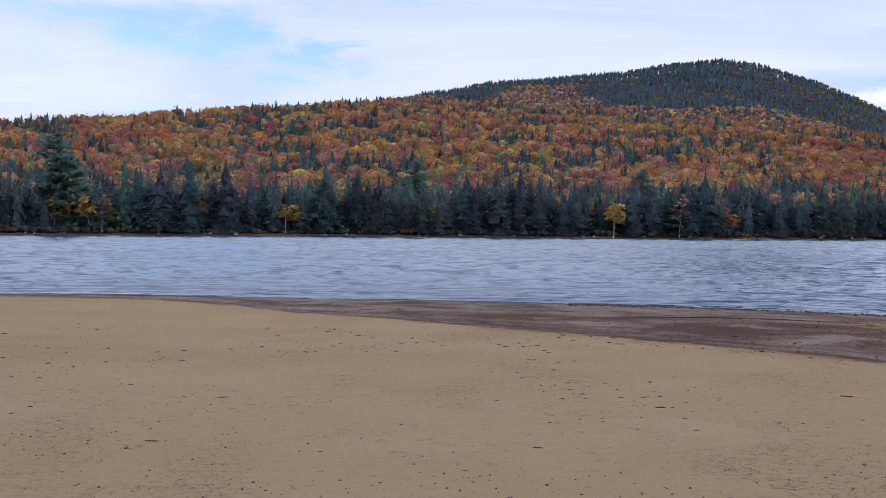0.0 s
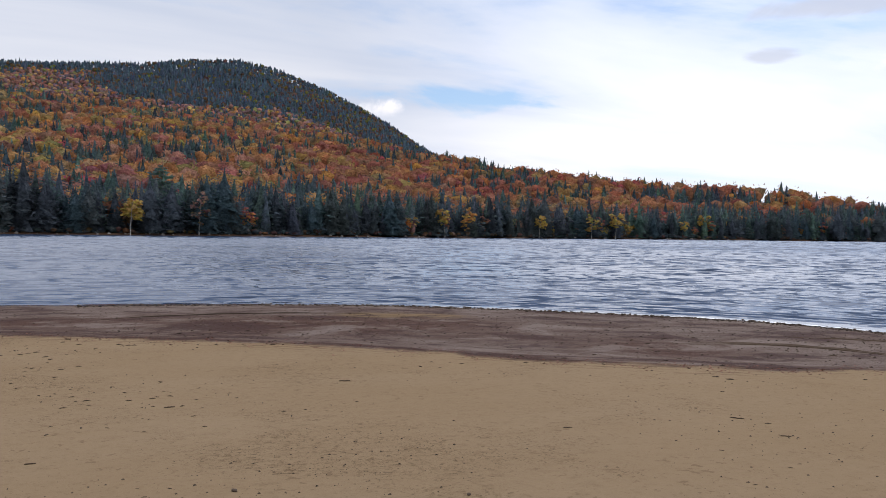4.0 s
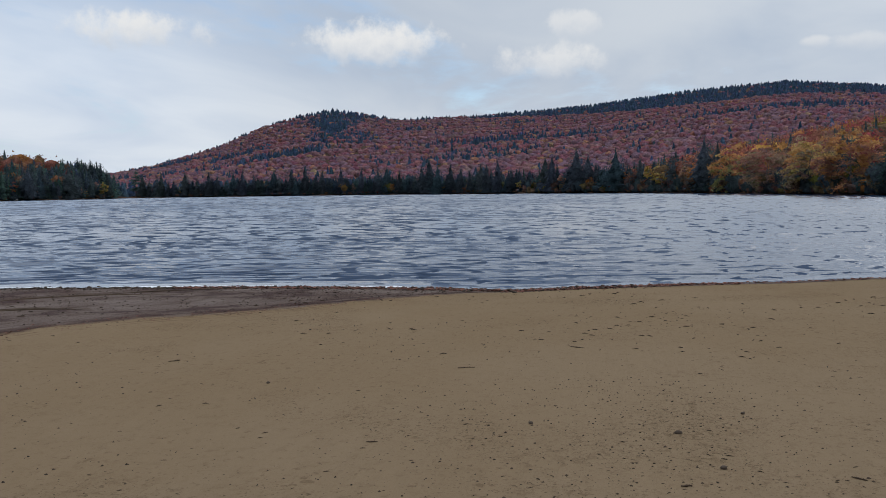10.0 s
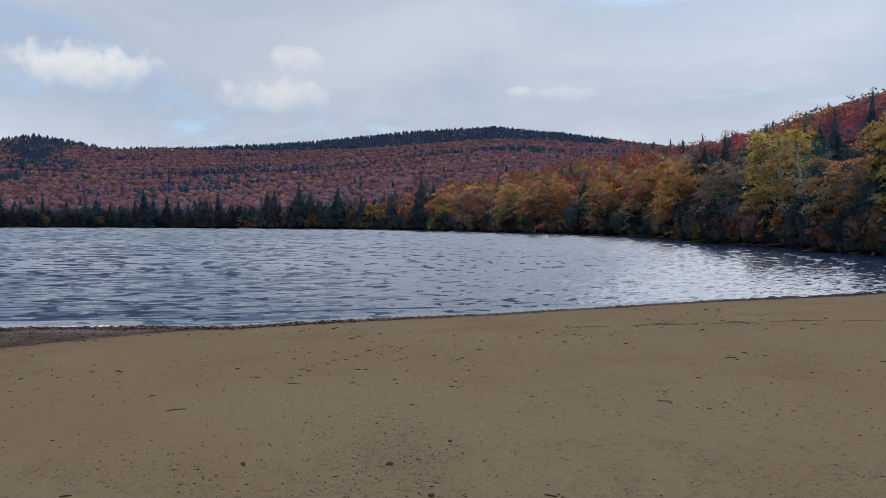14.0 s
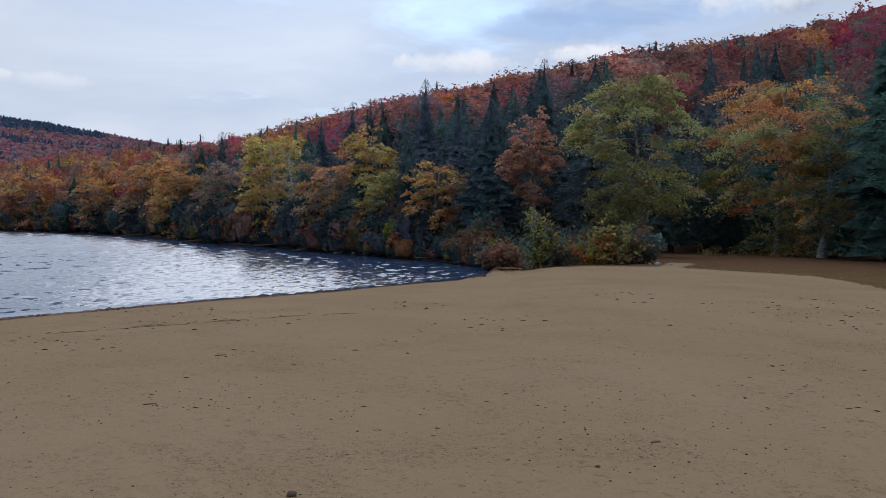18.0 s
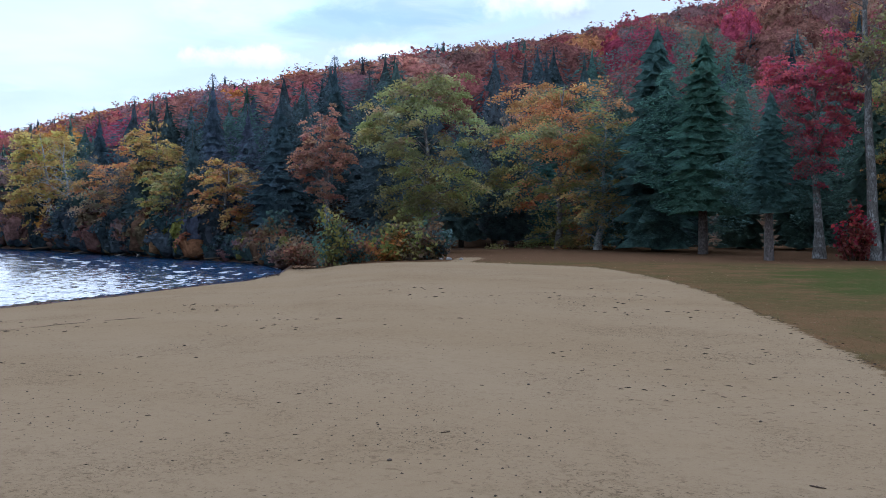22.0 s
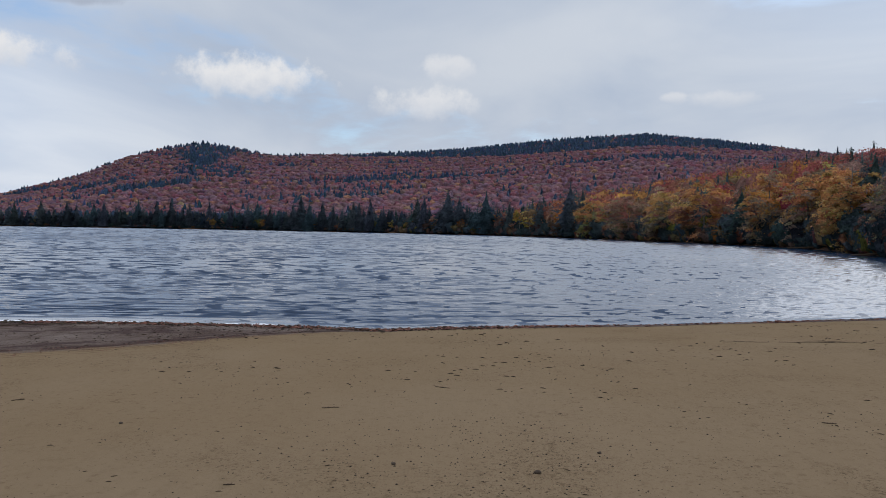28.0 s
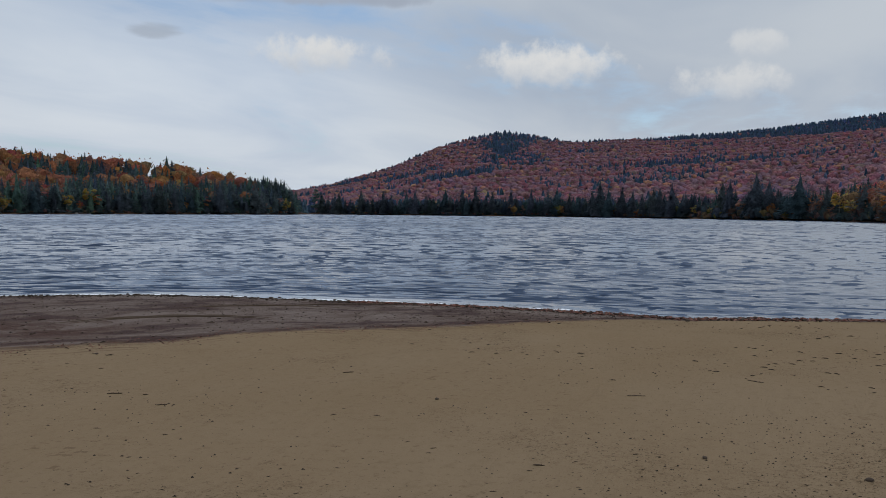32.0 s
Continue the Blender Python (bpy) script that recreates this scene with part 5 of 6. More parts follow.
def spread(name, label, H, R, Z, conifer, colour, tall, wide, crowns, spires, rng, leaf=None):
    """Sets a model crown or spire at every place, in the tree's own colour, joined into one mesh."""
    pile = Pile()
    which = rng.integers(0, 100, len(H))
    turn = rng.random(len(H)) * 2 * np.pi
    X = np.stack([R * np.sin(np.radians(H)), R * np.cos(np.radians(H)), Z], 1)
    for spiky, models in ((False, crowns), (True, spires)):
        for k, (V, F, M) in enumerate(models):
            pick = np.where((conifer == spiky) & (which % len(models) == k))[0]
            if not len(pick):
                continue
            c, s = np.cos(turn[pick])[:, None], np.sin(turn[pick])[:, None]
            w, t = wide[pick][:, None], tall[pick][:, None]
            P = np.stack([(V[None, :, 0] * c - V[None, :, 1] * s) * w, (V[None, :, 0] * s + V[None, :, 1] * c) * w, V[None, :, 2] * t - 0.3], -1) + X[pick][:, None]
            shift = np.arange(len(pick))[:, None, None] * len(V)
            Q = np.stack([M[None, :, 0] * c - M[None, :, 1] * s, M[None, :, 0] * s + M[None, :, 1] * c, np.broadcast_to(M[None, :, 2], c.shape[:1] + M.shape[:1])], -1)
            pile.put(P.reshape(-1, 3), (F[None] + shift).reshape(-1, F.shape[1]), np.repeat(colour[pick], len(V), axis=0), Q.reshape(-1, 3))
    return tagged(new(name, pile.mesh(name, leaf or WOODS)), label, "forest", kind="stuff")


def scatter(h0, h1, r0, r1, gap, rng, stretch=1.0):
    """Places about gap metres apart between two headings and two distances, growing with distance by stretch."""
    H, R, r = [], [], r0
    while r < r1:
        step = gap * (1 + (stretch - 1) * (r - r0) / max(r1 - r0, 1))
        n = max(1, int(radians(h1 - h0) * r / step))
        H.append(h0 + (np.arange(n) + rng.random(n)) * (h1 - h0) / n)
        R.append(r + (rng.random(n) - 0.5) * step)
        r += step
    return np.concatenate(H), np.concatenate(R)


def blotch(H, R, size, seed):
    """Smooth random values over the land, about 0 to 1."""
    x, y = R * np.sin(np.radians(H)) / size, R * np.cos(np.radians(H)) / size
    return np.array([0.5 + 0.75 * noise.noise(Vector((a, b, seed))) for a, b in zip(x, y)])


def tints(names, weights, n, rng, amount=0.14):
    base = np.array([TINTS[k] for k in names])[rng.choice(len(names), n, p=np.array(weights) / sum(weights))]
    return np.clip(base * (1 + amount * rng.normal(size=(n, 1))) * (1 + 0.06 * rng.normal(size=(n, 3))), 0.01, 0.6)


DARK = ("spruce", "pine", "blue")
rng = np.random.default_rng(3)
# conifers close behind the far shore's front row
H, R = scatter(-32, 96, 285, 700, 4.4, rng)
deep = R - np.interp(H, FAR_H, FAR_R)
keep = (deep > 7) & (deep < np.where(H < 45, 30, np.where(H < 59, 62, 40))) & ~((H > 58.6) & (H < 59.6))
H, R = H[keep], R[keep]
conifer = rng.random(len(H)) < np.where(H < 80, 0.90, 0.55)
colour = np.where(conifer[:, None], tints(("spruce", "pine", "blue"), (5, 3, 2), len(H), rng, 0.1), tints(("gold", "orange", "lime", "rust", "brown", "mauve"), (5, 5, 4, 3, 3, 3), len(H), rng))
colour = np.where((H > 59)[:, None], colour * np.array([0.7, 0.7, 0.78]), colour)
tall = np.where(conifer, 21.0, 13.0) * (0.42 + 0.62 * rng.random(len(H))) * np.interp(H, (0, 40, 58, 62, 96), (1.0, 0.9, 0.8, 0.62, 0.6))
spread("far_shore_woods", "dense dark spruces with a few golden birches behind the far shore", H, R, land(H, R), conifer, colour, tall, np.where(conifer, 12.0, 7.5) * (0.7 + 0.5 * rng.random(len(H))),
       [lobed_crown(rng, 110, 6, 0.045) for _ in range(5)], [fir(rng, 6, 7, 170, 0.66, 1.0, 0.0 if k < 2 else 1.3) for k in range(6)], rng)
# near left hill
H, R = scatter(-32, 59, 285, 1230, 8.8, rng, 1.25)
keep = (R > np.interp(H, FAR_H, FAR_R) + 27) & (R < col(HILL_A, 1, H) + 25)
H, R = H[keep], R[keep]
rel = (R - np.interp(H, FAR_H, FAR_R)) / (col(HILL_A, 1, H) - np.interp(H, FAR_H, FAR_R))
pat = blotch(H, R, 70.0, 1.7)
conifer = rng.random(len(H)) < np.where(rel < 0.10, 0.55, np.where(pat > 0.53, 0.70, np.where((rel > 0.90) & (H > -12) & (H < -1), 0.55, 0.10)))
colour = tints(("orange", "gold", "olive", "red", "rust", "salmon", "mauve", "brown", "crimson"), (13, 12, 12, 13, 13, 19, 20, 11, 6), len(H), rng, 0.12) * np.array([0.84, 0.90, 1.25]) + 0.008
upper = tints(("rust", "mauve", "salmon", "orange", "red"), (24, 16, 20, 14, 12), len(H), rng)
colour = np.where((rng.random(len(H)) < rel * 0.6)[:, None], upper, colour)
colour = np.where(conifer[:, None], 0.85 * tints(DARK, (5, 3, 2), len(H), rng), colour)
hue = tints(("orange", "gold", "rust", "salmon", "red", "olive", "yellow"), (3, 2, 1, 2, 3, 1, 1), 400, np.random.default_rng(8), 0.05)[(np.clip(blotch(H, R, 52.0, 4.4), 0, 0.999) * 400).astype(int) // 16 * 16]
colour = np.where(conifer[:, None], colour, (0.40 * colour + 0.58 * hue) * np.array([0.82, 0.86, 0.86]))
# east flank: more rust trees, and its shade darkened into their tints
east = np.interp(H, (14, 26), (0.0, 0.5))[:, None] * ~conifer[:, None]
colour = (1 - east) * colour + east * tints(("rust", "brown", "red", "orange"), (4, 3, 2, 1), len(H), rng) * np.array([0.80, 0.72, 0.72])
tall = 12.5 * (0.75 + 0.45 * rng.random(len(H)))
wide = np.where(conifer, 12.0, 12.5) * (0.7 + 0.6 * rng.random(len(H)))
tall = np.where((rel > 0.93) & conifer, tall * rng.uniform(0.7, 1.1, len(H)), tall)
sunk = np.where((rel > 0.86) & ~conifer, 3.4, 0.0)
tall = tall + 0.9 * sunk
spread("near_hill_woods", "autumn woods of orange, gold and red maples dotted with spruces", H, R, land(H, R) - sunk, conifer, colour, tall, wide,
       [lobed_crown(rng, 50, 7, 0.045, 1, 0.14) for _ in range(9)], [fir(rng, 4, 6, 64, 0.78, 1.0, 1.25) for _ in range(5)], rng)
# the mountain behind it
H, R = scatter(-16, 36, 1020, 2060, 8.0, rng, 1.15)
Z = land(H, R)
keep = slope(HILL_M, TREE["M"], 900.0, H, R, 1.15) > np.maximum(slope(HILL_A, TREE["A"], 300.0, H, R, 1.12), 5.0)
H, R, Z = H[keep], R[keep], Z[keep]
under = col(HILL_M, 2, H) - np.degrees(np.arctan2(Z + TREE["M"] - EYE_Z, R)) + 1.5 * (blotch(H, R, 130.0, 5.1) - 0.5)
reach = np.interp(H, (-16, 4, 8, 11, 14, 18, 21, 24, 28, 36), (0.3, 0.5, 0.9, 1.9, 3.0, 3.1, 2.4, 1.7, 1.2, 1.0))
conifer = rng.random(len(H)) < np.clip(0.5 + 1.4 * (reach - under), 0.16, np.interp(H, (-16, 17, 21, 36), (0.9, 0.9, 0.72, 0.85)))
# some blue for distance haze is mixed into the lower leaves and the conifers
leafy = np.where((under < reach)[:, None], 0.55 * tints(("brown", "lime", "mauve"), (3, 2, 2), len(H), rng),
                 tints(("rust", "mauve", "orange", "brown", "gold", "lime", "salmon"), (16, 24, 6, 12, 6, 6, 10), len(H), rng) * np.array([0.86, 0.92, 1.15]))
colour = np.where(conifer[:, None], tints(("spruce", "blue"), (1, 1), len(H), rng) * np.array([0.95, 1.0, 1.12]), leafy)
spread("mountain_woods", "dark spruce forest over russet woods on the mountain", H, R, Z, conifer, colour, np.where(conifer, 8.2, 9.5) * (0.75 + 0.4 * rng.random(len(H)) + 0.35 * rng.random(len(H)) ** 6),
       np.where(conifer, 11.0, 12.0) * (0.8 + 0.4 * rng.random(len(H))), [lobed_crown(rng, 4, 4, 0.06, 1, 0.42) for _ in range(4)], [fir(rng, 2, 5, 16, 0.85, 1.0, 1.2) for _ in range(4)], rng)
# the far hills across the lake
H, R = scatter(54, 122, 560, 2980, 9.6, rng, 1.85)
keep = (R > np.interp(H, FAR_H, FAR_R) + 14) & (R < col(HILL_B, 1, H) + 30)
H, R = H[keep], R[keep]
B = slope(HILL_B, TREE["B"], np.interp(H, FAR_H, FAR_R) + 60, H, R, 1.25)
C = slope(HILL_C, TREE["C"], np.interp(H, CBASE_H, CBASE_R), H, R, 0.95)
keep = (B > C + 1.0) | (R < 700)
keep &= ~((H > 84) & (R < col(HILL_C, 1, H) + 40))
H, R, B = H[keep], R[keep], B[keep]
Z = land(H, R)
rel = R / col(HILL_B, 1, H)
pat = blotch(H, R, 190.0, 9.3)
knob = np.exp(-((H - 71.8) / 2.0) ** 2) * (rel > 0.64 + 0.09 * np.abs(H - 71.7)) + ((H > 80) & (rel > 0.975 - 0.020 * np.clip(H - 80, 0, 12) + 0.015 * np.clip(H - 100, 0, 10)) & (H < 107))
conifer = rng.random(len(H)) < np.clip(np.where(R < np.interp(H, FAR_H, FAR_R) + 90, 0.9, 0.04) + 1.5 * np.clip(pat - 0.72, 0, 1) * 3 + 0.9 * knob + 0.55 * (((H - 72.3) / 2.4) ** 2 + ((rel - 0.64) / 0.08) ** 2 < 1) + 0.25 * (((H - 81) / 4) ** 2 + ((rel - 0.42) / 0.05) ** 2 < 1) + 0.55 * (rel > 0.985), 0, 0.95)
# blue raised in all these tints: the distance haze is put into them
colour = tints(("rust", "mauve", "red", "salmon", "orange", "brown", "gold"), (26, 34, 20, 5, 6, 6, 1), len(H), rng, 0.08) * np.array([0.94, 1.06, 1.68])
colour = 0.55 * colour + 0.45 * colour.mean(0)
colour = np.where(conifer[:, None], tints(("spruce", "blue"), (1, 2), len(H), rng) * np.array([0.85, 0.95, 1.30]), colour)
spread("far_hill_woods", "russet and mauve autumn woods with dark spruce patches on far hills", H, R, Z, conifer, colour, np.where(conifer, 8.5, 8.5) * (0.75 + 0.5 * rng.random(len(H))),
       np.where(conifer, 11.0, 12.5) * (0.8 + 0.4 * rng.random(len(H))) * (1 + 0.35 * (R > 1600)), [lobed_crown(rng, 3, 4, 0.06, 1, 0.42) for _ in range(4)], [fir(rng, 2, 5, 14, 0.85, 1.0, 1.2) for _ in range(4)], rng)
# the near hill on the other side of the cove
H, R = scatter(84, 196, 60, 620, 5.6, rng, 1.3)
keep = (R > np.interp(H, CBASE_H, CBASE_R) + 16) & (R < col(HILL_C, 1, H) + 15) & (slope(HILL_C, TREE["C"], np.interp(H, CBASE_H, CBASE_R), H, R, 0.95) > -1)
keep &= (H < 118) | (rng.random(len(H)) < 0.68)
H, R = H[keep], R[keep]
Z = land(H, R)
pat = blotch(H, R, 45.0, 14.2)
near_shore = R < np.interp(H, CBASE_H, CBASE_R) + 48
conifer = rng.random(len(H)) < np.where((H > 126) & (H < 152) & near_shore, 0.98, np.where((H > 112) & near_shore, 0.86, np.where(pat > 0.60, 0.45, 0.10)))
red = tints(("red", "rust", "crimson", "orange", "mauve", "salmon"), (30, 20, 8, 10, 24, 6), len(H), rng)
gold = tints(("orange", "gold", "brown", "lime", "rust"), (30, 14, 18, 1, 24), len(H), rng)
# reds pulled towards a dull tone: the hill's hazy veil put into the colour
red = 0.72 * red + 0.28 * np.array([0.27, 0.13, 0.10])
red = np.where((H > 112)[:, None], red * np.array([1.10, 1.08, 1.22]), red)
red = np.where((H > 140)[:, None], 0.78 * red, red)
colour = np.where(((R - np.interp(H, CBASE_H, CBASE_R)) / 120.0 + 0.6 * (H > 138) + 0.22 * rng.normal(size=len(H)) > 0.22)[:, None], red, gold)
colour = np.where(conifer[:, None], tints(DARK, (6, 2, 2), len(H), rng), colour)
roof = EYE_Z + R * np.tan(np.radians(col(HILL_C, 2, H) - 0.40 + 0.5 * rng.normal(size=len(H)) * np.where(conifer, 1.0, 0.3)))
tall = np.clip(roof - Z, 4.0, np.where(conifer, 12.5, np.where(H > 118, 14.0, 12.0)) * (0.75 + 0.45 * rng.random(len(H))))
wide = np.where(conifer, 10.8, np.where(H > 118, 13.0, 9.0)) * (0.75 + 0.5 * rng.random(len(H)))
for name, words, pick, pieces in (("cove_hill_woods", "crimson, rust and gold woods rising behind the cove", R < 190, 760), ("shore_hill_woods", "orange and red woods on the slope along the lake", R >= 190, 130)):
    spread(name, words, H[pick], R[pick], Z[pick], conifer[pick], colour[pick], tall[pick], wide[pick],
           [lobed_crown(rng, pieces, 11, 0.024 if pieces > 200 else 0.032, 2 if pieces > 200 else 1) for _ in range(7)], [fir(rng, 9, 9, 420, 0.66, 1.0, 1.35) if pieces > 200 else fir(rng, 6, 7, 100, 0.7, 1.0, 1.3) for _ in range(5)], rng, NEAR_WOODS if pieces > 200 else WOODS)

# thicket under the trees along the cove's wooded bank
H = np.concatenate([rng.uniform(84, 110, 260), rng.uniform(110, 126.5, 480)])
base = np.interp(H, FAR_H, FAR_R)
R = base - 0.2 + (2.6 + base * 0.05) * rng.random(len(H)) ** 1.4
low_h = np.concatenate([rng.uniform(84, 112, 220), rng.uniform(112, 131, 260)])
low_r = np.interp(low_h, FAR_H, FAR_R) + 0.2 + 0.7 * rng.random(len(low_h))
conifer = np.zeros(len(H) + len(low_h), bool)
size = np.concatenate([1 + np.clip(R / 120.0, 0, 1.5), 0.55 + np.clip(low_r / 240.0, 0, 1.0)])
H, R = np.concatenate([H, low_h]), np.concatenate([R, low_r])
# tints darkened for the shade that the trees throw on the bank
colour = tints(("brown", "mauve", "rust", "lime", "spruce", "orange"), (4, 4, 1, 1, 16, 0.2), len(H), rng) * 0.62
spread("bank_thicket", "tangled thicket of shrubs and saplings on the bank, tint darkened for tree shade", H, R, land(H, R), conifer, colour, (1.1 + 1.6 * rng.random(len(H))) * size, (1.3 + 1.2 * rng.random(len(H))) * size,
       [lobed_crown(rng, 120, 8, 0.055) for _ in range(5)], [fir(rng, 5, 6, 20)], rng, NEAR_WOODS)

# ---- shore and beach details ----


def stone_geometry(rng, size, flat=0.6):
    """A rounded, uneven stone resting on z = 0: a small icosphere pushed about."""
    bm = bmesh.new()
    bmesh.ops.create_icosphere(bm, subdivisions=2, radius=1.0)
    seed = Vector(rng.random(3) * 50)
    V = np.array([(v.co * (1 + 0.35 * noise.noise(v.co * 1.1 + seed))) for v in bm.verts])
    F = np.array([[v.index for v in f.verts] for f in bm.faces])
    bm.free()
    V = V * size * np.array([1.0, 0.7 + 0.4 * rng.random(), flat])
    V[:, 2] += size * flat * 0.55
    return V, F


def on_ground(H, R):
    return np.stack([R * np.sin(np.radians(H)), R * np.cos(np.radians(H)), land(H, R)], 1)


def strew(name, label, category, H, R, models, sizes, mat, rng, sink=0.0):
    """Many small pieces lying on the ground, joined."""
    pile = Pile()
    X = on_ground(H, R)
    which, turn = rng.integers(0, len(models), len(H)), rng.random(len(H)) * 6.28
    for k, (V, F) in enumerate(models):
        p = np.where(which == k)[0]
        if not len(p):
            continue
        c, s, w = np.cos(turn[p])[:, None], np.sin(turn[p])[:, None], sizes[p][:, None]
        P = np.stack([(V[None, :, 0] * c - V[None, :, 1] * s) * w, (V[None, :, 0] * s + V[None, :, 1] * c) * w, V[None, :, 2] * w - sink], -1) + X[p][:, None]
        pile.put(P.reshape(-1, 3), (F[None] + np.arange(len(p))[:, None, None] * len(V)).reshape(-1, F.shape[1]))
    return tagged(new(name, pile.mesh(name, mat)), label, category, kind="stuff")


rng = np.random.default_rng(40)
pebble_models = []
for k in range(5):
    ang = np.arange(6) / 6 * 6.283
    ring = np.stack([np.cos(ang) * (0.7 + 0.5 * rng.random(6)), np.sin(ang) * (0.6 + 0.4 * rng.random(6)), np.full(6, -0.1)], 1)
    V = np.concatenate([ring, ring * [0.75, 0.75, 0] + [0, 0, 0.45], [[0.1, 0, 0.65]]])
    F = np.concatenate([[[i, (i + 1) % 6, 6 + (i + 1) % 6] for i in range(6)], [[i, 6 + (i + 1) % 6, 6 + i] for i in range(6)], [[6 + i, 6 + (i + 1) % 6, 12] for i in range(6)]])
    pebble_models.append((V, F))
# a curled dry leaf
leaf_models = []
for k in range(4):
    w = 0.35 + 0.2 * rng.random()
    V = np.array([[-0.5, 0, 0.10], [-0.1, w, 0.22 + 0.1 * rng.random()], [0.5, 0.05, 0.12], [-0.1, -w, 0.20], [0.0, 0.0, 0.06]])
    leaf_models.append((V, np.array([[0, 4, 1], [1, 4, 2], [2, 4, 3], [3, 4, 0]])))

crumb_models = []
for k in range(4):
    q = 0.6 + 0.5 * rng.random(4)
    V = np.array([[-q[0], -0.3, -0.1], [0.2, -q[1], -0.1], [q[2], 0.3, -0.1], [-0.2, q[3], -0.1], [0.05, 0.1, 0.5]])
    crumb_models.append((V, np.array([[0, 1, 4], [1, 2, 4], [2, 3, 4], [3, 0, 4]])))
n = 42000
H, R = rng.uniform(-30, 185, n), 3.2 + 24 * rng.random(n) ** 2.4
heavy = np.array([noise.noise(Vector((r * math.sin(radians(h)) * 0.45, r * math.cos(radians(h)) * 0.45, 3.3))) for h, r in zip(H, R)])
keep = (R < np.minimum(np.interp(H, NEAR_H, NEAR_R) - 0.5, np.interp(H, LAWN_H, LAWN_R))) & (rng.random(n) < 0.18 + 1.4 * heavy)
strew("beach_crumbs", "small dark pebbles and bark crumbs strewn over the sand", "pebbles", H[keep], R[keep], crumb_models, 0.004 + 0.015 * rng.random(keep.sum()) ** 3.5, CRUMB, rng)
n = 1500
H, R = rng.normal(90, 8, n), 3.8 + 4.6 * rng.random(n)
strew("trodden_crumbs", "patch of small dark bark crumbs on trodden sand", "debris", H, R, crumb_models, 0.004 + 0.012 * rng.random(n) ** 3, CRUMB, rng)
# dark slivers: bark and short twigs, and the shade in small dents and footprint edges
sliver_models = []
for k in range(5):
    w = 0.05 + 0.05 * rng.random(3)
    V = np.array([[-0.5, 0, 0.0], [-0.1, w[0], 0.0], [0.5, 0.02, 0.0], [-0.05, -w[1], 0.0], [-0.1, 0.01, 0.08 + w[2] * 0.5], [0.25, 0.0, 0.09]])
    sliver_models.append((V, np.array([[0, 4, 1], [1, 4, 5], [1, 5, 2], [2, 5, 3], [3, 5, 4], [3, 4, 0]])))
n = 12000
H, R = rng.uniform(-30, 185, n), 4.0 + 20 * rng.random(n) ** 1.1
heavy = np.array([noise.noise(Vector((r * math.sin(radians(h)) * 0.3, r * math.cos(radians(h)) * 0.3, 8.8))) for h, r in zip(H, R)])
keep = (R < np.minimum(np.interp(H, NEAR_H, NEAR_R) - 0.6, np.interp(H, LAWN_H, LAWN_R))) & (rng.random(n) < 0.26 + 1.8 * heavy)
strew("bark_slivers", "dark slivers on the sand, for bark, twigs and shaded dents", "debris", H[keep], R[keep], sliver_models, (0.018 + 0.075 * rng.random(keep.sum()) ** 3) * np.clip(R[keep] / 10.0, 0.4, 1.6), CRUMB, rng)
n = 4200
H, R = rng.uniform(95, 186, n), 4 + 14 * rng.random(n)
keep = (R < np.interp(H, LAWN_H, LAWN_R) + 1) & (R > np.interp(H, LAWN_H, LAWN_R) - 5)
strew("edge_gravel", "fine gravel and bark crumbs along the lawn edge", "gravel", H[keep], R[keep], crumb_models, 0.006 + 0.016 * rng.random(keep.sum()) ** 3, TWIG, rng)
n = 9000
H = rng.uniform(-26, 84, n)
lo_r, hi_r = np.interp(H, WET_H, WET_R), np.interp(H, NEAR_H, NEAR_R)
R = lo_r + (hi_r - lo_r) * rng.random(n) ** 0.7
strew("wet_shore_pebbles", "grey and brown pebbles scattered on the wet strip", "pebbles", H, R, crumb_models, 0.008 + 0.034 * rng.random(n) ** 4, STONE, rng)
n = 3800
H = rng.uniform(8, 92, n)
R = np.interp(H, NEAR_H, NEAR_R) - 0.30 + 0.30 * rng.normal(size=n)
strew("waterline_pebbles", "line of pebbles where small waves meet the shore", "pebbles", H, R, pebble_models, 0.016 + 0.050 * rng.random(n) ** 3, STONE, rng)
n = 900
H = rng.uniform(129.5, 133.0, n)
R = np.interp(H, (129.5, 131.3, 133), (43.5, 44.5, 46)) + 1.6 * rng.normal(size=n)
keep = land(H, R) > 0.01
strew("cove_debris", "dark leaves and bark washed up at the cove's end", "debris", H[keep], R[keep], leaf_models, 0.06 + 0.12 * rng.random(keep.sum()), TWIG, rng)
n = 2600
H = np.concatenate([rng.uniform(62, 97, 2000), rng.uniform(97, 131, 500), 107.9 + 0.6 * rng.normal(size=100)])
R = np.interp(H, NEAR_H, NEAR_R) - 0.35 + 0.26 * rng.normal(size=n)
strew("waterline_leaves", "windrow of red-brown fallen leaves along the waterline", "leaves", H, R, leaf_models, 0.05 + 0.08 * rng.random(n), WINDROW, rng)
n = 320
H, R = 131.9 + 0.5 * rng.normal(size=n), 43.3 + 0.45 * rng.normal(size=n)
strew("leaf_heap", "small heap of bright orange leaves beside the cove", "leaves", H, R, leaf_models, 0.10 + 0.08 * rng.random(n), FALLEN, rng, -0.05)
